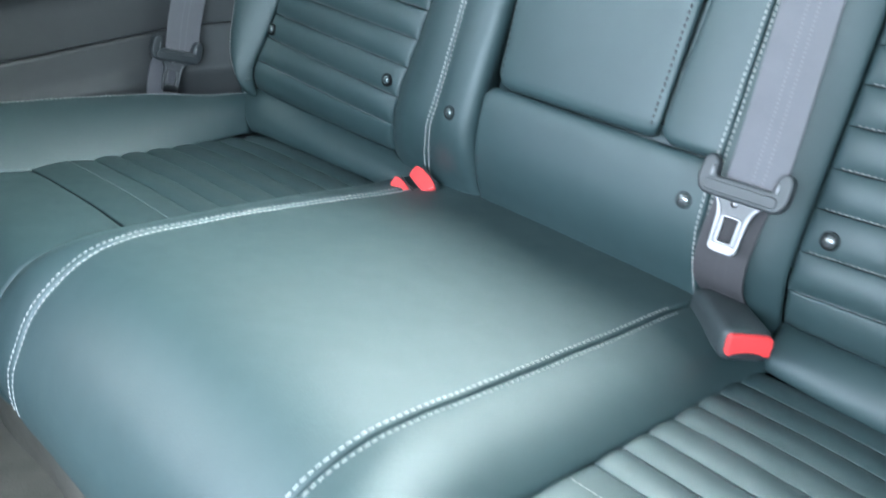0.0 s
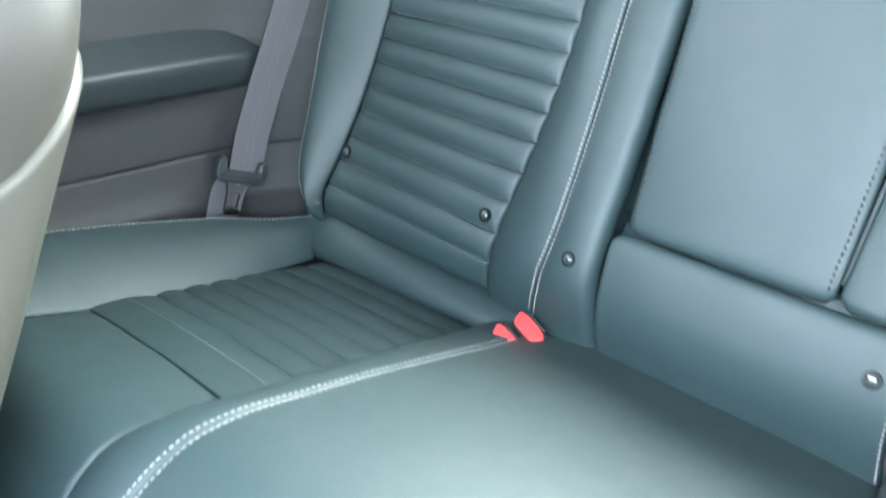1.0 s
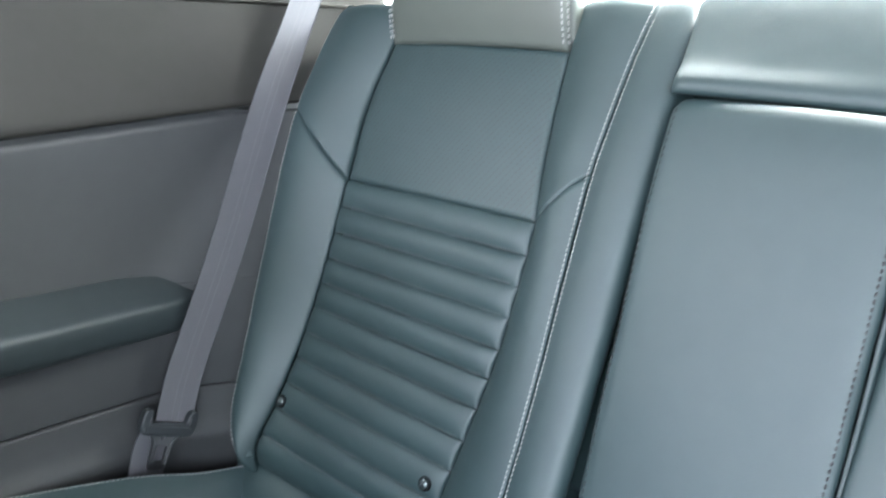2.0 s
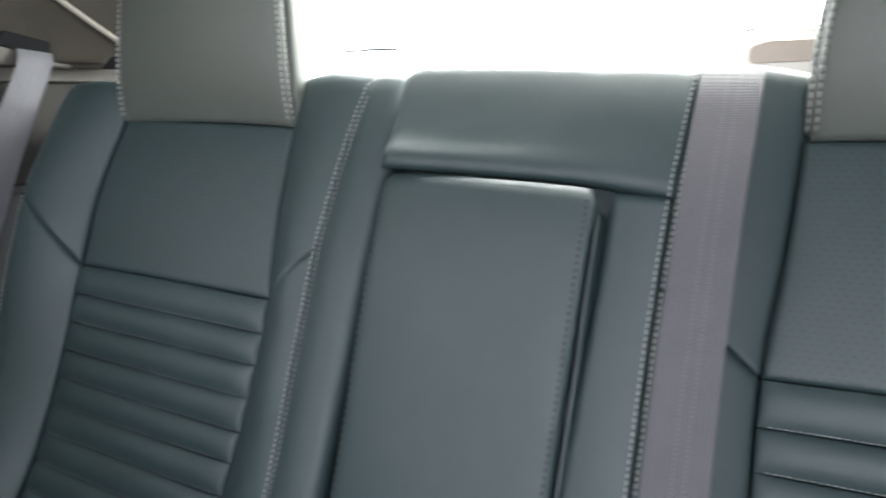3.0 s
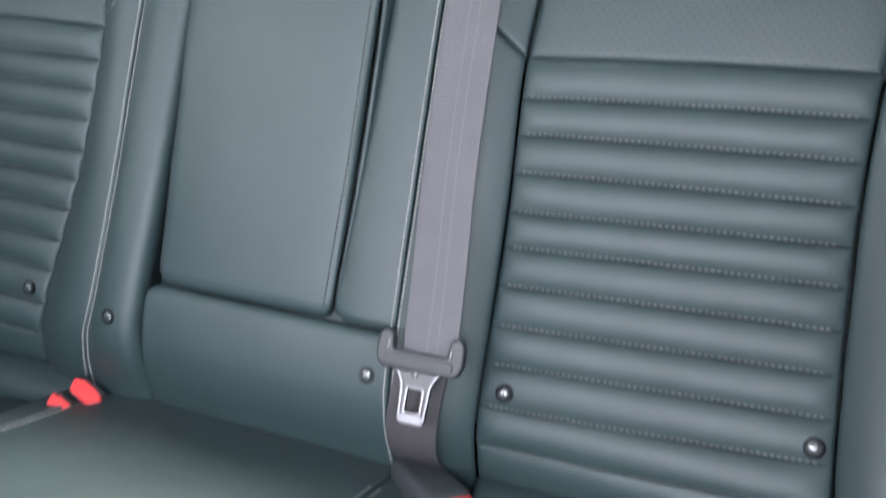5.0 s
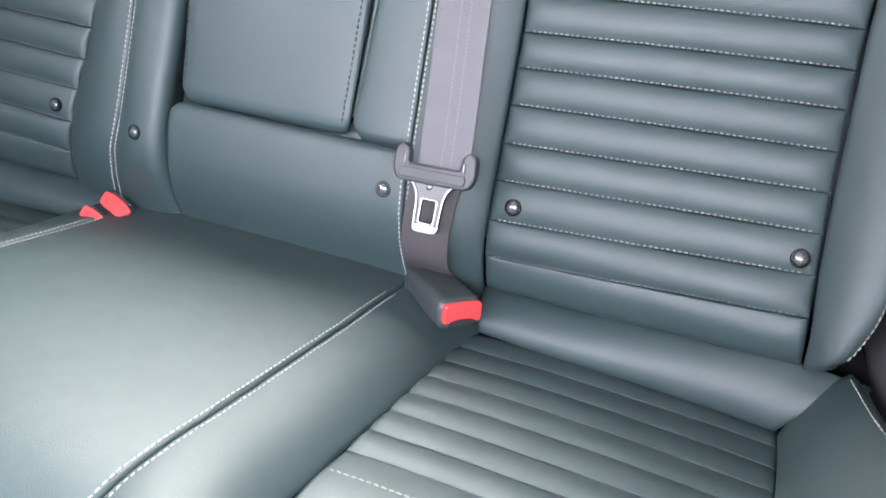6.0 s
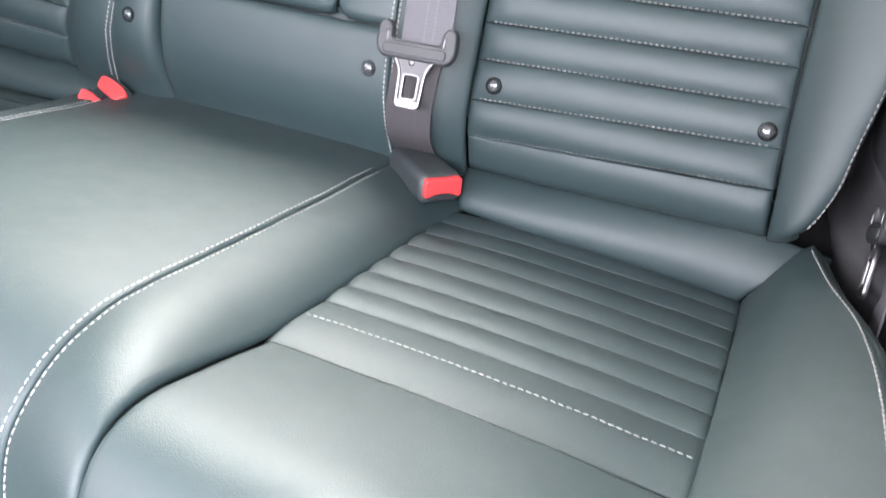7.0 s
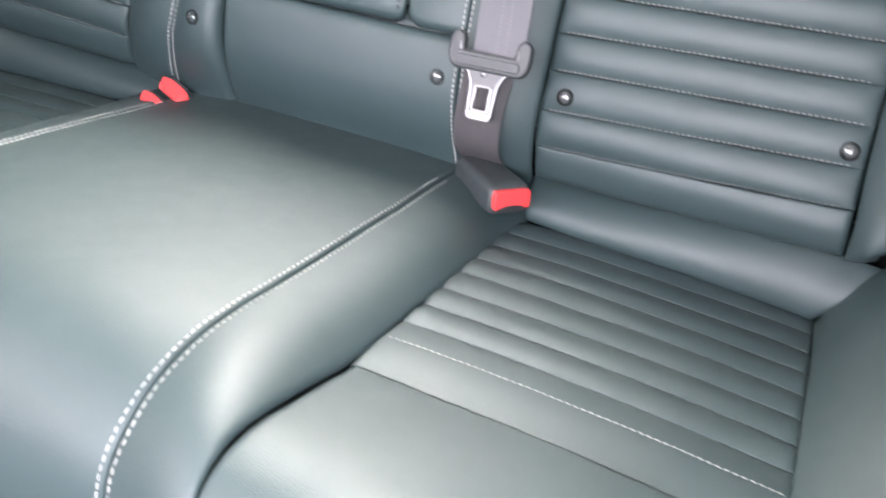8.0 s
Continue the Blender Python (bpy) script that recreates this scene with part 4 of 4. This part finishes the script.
def build_cushion_side(sg):
    edge_of, rim = (HUMP_R, RIM) if sg > 0 else (HUMP_L, RIM_L)
    long = 1.0 if sg > 0 else 1.05
    hs = lambda s, t: (lambda a, b: lerp(a, b, s) + Vector((sg * 0.5, 0, 0.85)) * 0.010 * 4 * s * (1 - s))(
        Vector((sg * HALF(t), edge_of(t).y, edge_of(t).z)), Vector((sg * rim(t).x, rim(t).y, rim(t).z)))
    sheet("centre_side", hs, 16, 44, LEATHER, bench, Vector((sg * 0.6, -0.3, 0.7)), roll=(0.004, 0.006, 0.01, 0.01), skirt=0.02, label="sloping side of the raised centre", edge=0.06)
    row = surface_row(hs, lambda q: 0.0044 / (hs(1, q) - hs(0, q)).length, 0.095, 0.95)
    stitches("hump_stitching", row, 200, THREAD, bench, lambda q: surface_normal(hs, 0.1, lerp(0.095, 0.95, q), Vector((sg * 0.6, -0.3, 0.7))), step=0.0056, length=0.0041, thick=0.00056, lift=0.0002)
    x0, x1 = 0.240, 0.518 if sg > 0 else 0.508

    def ins(s, y, h=0.0):
        y *= long
        lean = 0.003 if sg > 0 else 0.018
        return Vector((sg * lerp(x0 - lean * min(1, -y / 0.3) ** 2, x1, s), y, plane_z(y) - (0.010 if sg > 0 else 0.010 - 0.045 * y) * s + h))
    insert = part("seat_insert", rounded_box((0.26, 0.28, 0.03), 0.01, 2, pose(sg * 0.38, -0.165, 0.255, -11.8)), LEATHER, bench, "channelled leather seat insert")
    for k in range(8):
        a, b = CH_IN[k], CH_IN[k + 1]
        f = lambda s, t, a=a, b=b: ins(s, lerp(a, b, t), 0.0030 * (4 * t * (1 - t)) ** 0.85 + 0.004 * 4 * s * (1 - s))
        sheet("channel", f, 18, 7, LEATHER, insert, UP, roll=(0.002, 0.002, 0.0009, 0.0009), skirt=0.02)
    thread_row = lambda q: ins(lerp(0.02, 0.98, q), -0.2725, 0.0056 + 0.004 * 4 * q * (1 - q))
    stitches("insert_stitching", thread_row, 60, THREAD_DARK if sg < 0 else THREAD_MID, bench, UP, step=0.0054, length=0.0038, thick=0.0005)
    # rear band rising to the backrest
    start = 0.246 if sg > 0 else 0.205
    top = curve3([(start - 0.008, 0.030, 0.303), (0.30, 0.026, 0.306), (0.42, 0.014, 0.317), (0.50, 0.006, 0.323), (0.576, 0.002, 0.319)])
    low = curve3([(start, -0.010, 0.2715), (0.30, -0.014, 0.270), (0.42, -0.018, 0.268), (0.48, -0.021, 0.267), (0.516, -0.024, 0.266)])

    def band(s, t):
        p = lerp(low(s), top(s), t) + Vector((0, -0.45, 0.65)) * 0.050 * t ** 0.42 * (1 - t)
        return Vector((sg * p.x, p.y, p.z))
    sheet("rear_band", band, 22, 12, LEATHER, bench, Vector((0, -0.6, 0.8)), roll=(0.004, 0.004, 0.005, 0.003), skirt=0.02, label="smooth band behind the seat insert")
    # side bolster
    inner_l = curve3([(0.516, -0.026, 0.268), (0.510, -0.10, 0.276), (0.500, -0.20, 0.292), (0.493, -0.33, 0.315), (0.490, -0.38, 0.330), (0.490, -0.42, 0.335), (0.490, -0.445, 0.322), (0.492, -0.465, 0.294), (0.492, -0.475, 0.26), (0.492, -0.468, 0.20)])
    inner = inner_l if sg < 0 else curve3([(0.516, -0.026, 0.268), (0.517, -0.10, 0.282), (0.516, -0.20, 0.302), (0.514, -0.31, 0.327), (0.512, -0.38, 0.350), (0.511, -0.425, 0.366), (0.511, -0.455, 0.362), (0.512, -0.475, 0.335), (0.512, -0.482, 0.28), (0.512, -0.475, 0.20)])
    outer = curve3([(0.546, 0.006, 0.314), (0.562, -0.058, 0.321), (0.580, -0.108, 0.330), (0.592, -0.170, 0.341), (0.599, -0.25, 0.354), (0.603, -0.33, 0.366), (0.604, -0.40, 0.372), (0.602, -0.44, 0.358), (0.600, -0.455, 0.32), (0.60, -0.45, 0.20)]) if sg < 0 else curve3([(0.558, 0.010, 0.324), (0.577, -0.058, 0.332), (0.595, -0.108, 0.341), (0.606, -0.170, 0.352), (0.611, -0.25, 0.363), (0.613, -0.33, 0.374), (0.611, -0.40, 0.378), (0.607, -0.44, 0.362), (0.603, -0.455, 0.32), (0.60, -0.45, 0.20)])

    def side(s, t):
        p = lerp(inner(t), outer(t), s) + Vector((-0.3, 0, 0.95)) * 0.008 * 4 * s * (1 - s)
        return Vector((sg * p.x, p.y, p.z))
    sheet("side_bolster", side, 16, 36, LEATHER, bench, Vector((-sg * 0.4, -0.2, 0.9)), roll=(0.003, 0.003, 0.004, 0.01), skirt=0.006, edge=0.06)
    for off in (0.0055,):
        row = surface_row(side, lambda q, off=off: 1 - off / (side(1, q) - side(0, q)).length, 0.02, 0.9)
        stitches("bolster_stitching", row, 160, THREAD, bench, UP, step=0.0056, length=0.0042, thick=0.0007, lift=0.0012)

    def flank(s, t):
        p = outer(t)
        return Vector((sg * (p.x + 0.018 * (1 - math.exp(-14 * s)) + 0.001), p.y, p.z - 0.002 - 0.16 * s))
    sheet("side_flank", flank, 6, 30, LEATHER, bench, Vector((sg, 0, 0.3)), roll=(0.003, 0, 0.003, 0.003), skirt=0.01)
    row = surface_row(flank, lambda q: 0.075, 0.0, 0.85)
    stitches("bolster_stitching", row, 160, THREAD, bench, Vector((sg * 0.9, 0, 0.5)), step=0.0054, length=0.0040, thick=0.0006, lift=0.0006)
    # front pad, rolling over the nose
    fl = curve3([(0.239, -0.3112, 0.3365), (0.238, -0.37, 0.362), (0.237, -0.42, 0.3795), (0.238, -0.452, 0.378), (0.240, -0.474, 0.362), (0.243, -0.486, 0.335), (0.246, -0.489, 0.29), (0.246, -0.482, 0.20)])
    fr = curve3([(0.514, -0.3120, 0.3265), (0.512, -0.38, 0.350), (0.511, -0.425, 0.366), (0.511, -0.455, 0.362), (0.512, -0.470, 0.345), (0.512, -0.478, 0.32), (0.512, -0.482, 0.28), (0.512, -0.475, 0.20)])

    if sg < 0:
        fl = curve3([(0.226, -0.3270, 0.337), (0.229, -0.37, 0.345), (0.237, -0.415, 0.343), (0.240, -0.445, 0.323), (0.243, -0.465, 0.294), (0.246, -0.475, 0.26), (0.246, -0.468, 0.20)])
        fr = curve3([(0.493, -0.3275, 0.315), (0.490, -0.38, 0.330), (0.490, -0.42, 0.335), (0.490, -0.445, 0.322), (0.492, -0.465, 0.294), (0.492, -0.475, 0.26), (0.492, -0.468, 0.20)])

    def front(s, t):
        n = Vector((0, -0.25 - t, 1 - t)).normalized()
        p = lerp(fl(t), fr(t), s) + n * 0.008 * 4 * s * (1 - s)
        return Vector((sg * p.x, p.y, p.z))
    sheet("front_pad", front, 20, 26, LEATHER, bench, Vector((0, -0.6, 0.8)), roll=(0.006, 0.004, 0.003, 0.004), skirt=0.02, label="smooth front edge of the seat", edge=0.05)


for sg in (-1, 1):
    build_cushion_side(sg)


# ---- belts ----
def ribbon(name, pts, across, width, parent, label="", mat=WEBBING):
    """Webbing that follows pts; across gives the way over its width at each point."""
    c, k = curve3(pts), len(across) - 1
    fs = [curve1([(i / k, Vector(v).normalized()[j]) for i, v in enumerate(across)]) for j in range(3)]
    a = lambda t: Vector([f(t) for f in fs])

    def fn(s, t):
        return c(t) + a(t).normalized() * (s - 0.5) * width
    n = surface_normal(fn, 0.5, 0.5, Vector((0, -1, 0.1)))
    return sheet(name, fn, 8, 50, mat, parent, n, roll=(0.0006, 0.0006, 0, 0), skirt=0.0012, label=label, edge=0.03)


def tongue(parent, m):
    """The belt's plastic-covered bar with its steel tongue: x across, y up the belt."""
    bar = round_outline([(-0.0345, 0.012), (-0.0355, -0.004), (-0.031, -0.0125), (0.031, -0.0125), (0.0355, -0.004), (0.0345, 0.012), (0.0305, 0.0155), (0.0262, 0.012), (0.0250, -0.001), (-0.0250, -0.001), (-0.0262, 0.012), (-0.0305, 0.0155)], 0.0055)
    g = part("grip", plate(bar, [], 0.006, m @ pose(0, 0, 0.004), 0.0022), GRIP, parent, "black plastic grip round the webbing")
    part("ridge", plate(round_outline([(-0.029, -0.0035), (0.029, -0.0035), (0.029, -0.0105), (-0.029, -0.0105)], 0.003), [], 0.002, m @ pose(0, 0, 0.0088), 0.0009), GRIP, g, "raised ridge along the grip")
    for sx in (-1, 1):
        part("slot_end", rounded_box((0.0022, 0.009, 0.002), 0.0008, 2, m @ pose(sx * 0.0268, 0.004, 0.0092)), CHROME, g, "bright slot end")
    steel = round_outline([(-0.0235, -0.011), (0.0235, -0.011), (0.0165, -0.0165), (0.0125, -0.025), (0.0112, -0.0555), (-0.0112, -0.0555), (-0.0125, -0.025), (-0.0165, -0.0165)], 0.0045)
    inner = [(x * 0.90, (y + 0.033) * 0.945 - 0.0322) for x, y in steel]
    hole = round_outline([(-0.0066, -0.0275), (0.0066, -0.0275), (0.0066, -0.0475), (-0.0066, -0.0475)], 0.0025)
    lip = [(x * 1.20, (y + 0.0375) * 1.10 - 0.0375) for x, y in hole]
    # Dark plate, brighter edges: the steel's reflections are put into the colours.
    tg = part("steel_tongue", plate(steel, [hole], 0.0018, m @ pose(0, 0, 0.004), 0.0004), STEEL, parent, "brushed steel tongue with a square hole, dark reflections put into its colour")
    part("edge", plate(steel, [inner], 0.0026, m @ pose(0, 0, 0.0042), 0.0008), CHROME, tg, "bright rounded edge")
    part("lip", plate(lip, [hole], 0.0026, m @ pose(0, 0, 0.0042), 0.0006), CHROME, tg, "bright lip round the hole")
    foot = round_outline([(-0.0102, -0.0492), (0.0102, -0.0492), (0.0106, -0.0548), (-0.0106, -0.0548)], 0.0022)
    part("nose", plate(foot, [], 0.0026, m @ pose(0, 0, 0.0043), 0.0007), CHROME, tg, "nose of the tongue, brightened like a glint")
    part("rivet", lathe([(0.0030, 0.0), (0.0028, 0.0008), (0.0016, 0.0014)], m @ pose(-0.002, -0.0165, 0.0050), 14), CHROME, tg, "small round stamped mark")


def pivot_m(at, across, up):
    return axes(Vector(at), across, up)


belt = thing("seat_belt", "grey-lilac centre seat belt hanging down the backrest with its tongue", "seat belt", tuple(bw(0.2, -0.07, 0)), "seat belts")
ribbon("webbing", [bw(0.186, 0.48, -0.06), bw(0.1865, 0.512, -0.03), bw(0.187, 0.521, 0.0), bw(0.188, 0.518, 0.018), bw(0.1895, 0.498, 0.029), bw(0.1905, 0.45, 0.034), bw(0.1900, 0.40, 0.035), bw(0.1935, 0.20, 0.026), bw(0.2035, 0.075, 0.026), bw(0.2065, 0.02, 0.024)],
       [(1, 0, 0)] * 10, 0.047, belt, "grey-lilac woven webbing")
# Same webbing as above it; the shade down here is put into its colour.
ribbon("lower_webbing", [bw(0.203, 0.02, 0.021), bw(0.199, 0.0, 0.017), bw(0.1945, -0.035, 0.005), bw(0.193, -0.060, -0.012), bw(0.193, -0.078, -0.045)], [(1, 0, 0)] * 5, 0.046, belt, "lower webbing, same weave darkened for shade", WEBBING_SHADED)
tongue(belt, pivot_m(bw(0.2025, 0.024, 0.028), (1, 0.02, 0.02), Vector((-0.03, TS, TC))))

for sg in (-1, 1):
    ob = thing("seat_belt", "grey-lilac outer seat belt running up the side trim to its slot", "seat belt", (sg * 0.6, -0.08, 0.32), "seat belts")
    d = 0.03 if sg > 0 else 0.0
    near = 0.024 if sg > 0 else 0.0
    ribbon("webbing", [(sg * 0.603, -0.068 + d, 0.372), (sg * (0.604 - near * 0.6), -0.049 + d, 0.43), (sg * (0.606 - near), 0.020 + d * 0.7, 0.58), (sg * (0.622 - near), 0.104, 0.76), (sg * 0.662, 0.196, 0.889), (sg * 0.684, 0.212, 0.908)],
           [(0.0, 0.93, -0.36)] * 4 + [(0, 1, -0.1)] * 2, 0.050, ob, "grey-lilac woven webbing")
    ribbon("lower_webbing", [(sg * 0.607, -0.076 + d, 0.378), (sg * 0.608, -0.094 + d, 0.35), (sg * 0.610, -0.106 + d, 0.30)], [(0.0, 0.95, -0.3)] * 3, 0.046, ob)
    up = Vector((0, 0.36 if sg < 0 else 0.5, 0.93 if sg < 0 else 0.87))
    tongue(ob, pivot_m((sg * 0.600, -0.078 + d * 1.4, 0.378), (0, -sg * up.z, sg * up.y), up))


# ---- buckles ----
def buckle(at, face, up, size=(0.040, 0.026, 0.062), label="black seat belt buckle with a red release button", arch=True):
    """face: the way the red end looks; at: the middle of that end."""
    face, up = Vector(face).normalized(), Vector(up)
    m = axes(Vector(at), face.cross(up), up)  # z of this pose runs along -face or face
    zdir = m.to_3x3() @ Vector((0, 0, 1))
    k = 1 if zdir.dot(face) > 0 else -1
    b = thing("belt_buckle", label, "belt buckle", tuple(Vector(at) - face * size[2] * 0.9), "belt buckles")
    w, h, l = size
    part("casing", rounded_box((w, h, l), 0.009, 5, m @ pose(0, 0, -k * l / 2), taper=lambda c: (c.x * (1 if c.z * k > 0 else 0.97), c.y * (1 if c.z * k > 0 else 0.92), c.z)), BUCKLE, b)
    red = round_outline([(-w * 0.40, -h * 0.20), (-w * 0.26, -h * 0.10), (-w * 0.10, -h * 0.05), (w * 0.10, -h * 0.05), (w * 0.26, -h * 0.10), (w * 0.40, -h * 0.20), (w * 0.40, h * 0.36), (-w * 0.40, h * 0.36)], 0.003)
    if not arch:
        red = round_outline([(-w * 0.34, -h * 0.47), (w * 0.34, -h * 0.47), (w * 0.47, h * 0.10), (w * 0.20, h * 0.22), (-w * 0.20, h * 0.22), (-w * 0.47, h * 0.10)], 0.003)
    part("release_button", plate(red, [], 0.004, m @ pose(0, 0, k * 0.0002), 0.0012), RED, b, "red release button")
    slot = round_outline([(-w * 0.36, -h * 0.30), (w * 0.36, -h * 0.30), (w * 0.26, -h * 0.17), (w * 0.10, -h * 0.11), (-w * 0.10, -h * 0.11), (-w * 0.26, -h * 0.17)], 0.001)
    if not arch:
        slot = [(x, -y + h * 0.10) for x, y in reversed(slot)]
    part("slot", plate(slot, [], 0.002, m @ pose(0, 0, k * 0.0006), 0.0003), GLOSSY, b, "dark tongue slot")
    return b


buckle((0.2440, -0.047, 0.3150), (0.75, -0.62, 0.17), (0.0, 0.15, 1), (0.043, 0.030, 0.082), "black seat belt buckle with a red button between cushion and backrest")
buckle((-0.166, -0.0175, 0.3135), (0.22, -0.50, 0.82), (0.28, 0.80, 0.43), (0.040, 0.021, 0.05), "upright red-ended buckle at the rear of the centre seat", False)
buckle((-0.1765, -0.0410, 0.3068), (0.20, -0.50, 0.82), (0.28, 0.80, 0.43), (0.034, 0.018, 0.05), "second red-ended buckle tucked beside the centre seat", False)

# ---- front seat ----
front_seat = thing("front_seat", "pale grey-green leather front seatback leaning towards the rear bench", "car seat", (-0.42, -0.7, 0.0))


def seat_section(u, grow=0.0):
    """Half widths and middle of the front backrest at a height."""
    w = curve1([(0.28, 0.198), (0.45, 0.203), (0.55, 0.204), (0.64, 0.212), (0.69, 0.195), (0.735, 0.150), (0.757, 0.09)])(u) + grow
    y = curve1([(0.28, -0.60), (0.45, -0.525), (0.60, -0.462), (0.72, -0.418), (0.79, -0.395)])(u)
    d = curve1([(0.28, 0.075), (0.50, 0.075), (0.64, 0.07), (0.72, 0.05), (0.757, 0.02)])(u) + grow
    return w, y, d


def seat_shell(s, t, half, grow=0.0):
    u = lerp(0.28, 0.757, t)
    w, y, d = seat_section(u, grow)
    a = s * math.pi * (1 if half > 0 else -1)
    c, sn = math.cos(a), math.sin(a)
    x = -0.42 + w * math.copysign(abs(c) ** 0.6, c)
    return Vector((x, y + d * math.copysign(abs(sn) ** 0.6, sn), u))


sheet("backrest", lambda s, t: seat_shell(2 * s, t, 1), 56, 24, FRONT_LEATHER, front_seat, Vector((0, -1, 0)), roll=(0,) * 4, skirt=0, edge=0.03)


def panel_fn(s, t):
    a = lerp(-0.2, 1.2, s)
    top = 0.557 + 0.08 * math.sin(a * math.pi)
    return seat_shell(a, (lerp(0.285, top, t) - 0.28) / (0.757 - 0.28), 1, 0.006)


sheet("back_panel", panel_fn, 36, 20, FRONT_PANEL, front_seat, Vector((0, 1, 0)), roll=(0.004, 0.004, 0.004, 0.005), skirt=0.006, label="smooth paler rear panel of the front seat")
part("seat_base", rounded_box((0.46, 0.5, 0.18), 0.05, 4, Matrix.Translation((-0.42, -0.88, 0.27))), FRONT_LEATHER, front_seat)
part("frame", rounded_box((0.40, 0.44, 0.18), 0.02, 2, Matrix.Translation((-0.42, -0.88, 0.11))), PLASTIC, front_seat, "black seat frame")
part("belt_guide", rounded_box((0.05, 0.035, 0.03), 0.008, 3, Matrix.Translation((-0.30, -0.40, 0.765))), PLASTIC, front_seat, "black plastic belt guide on the shoulder")
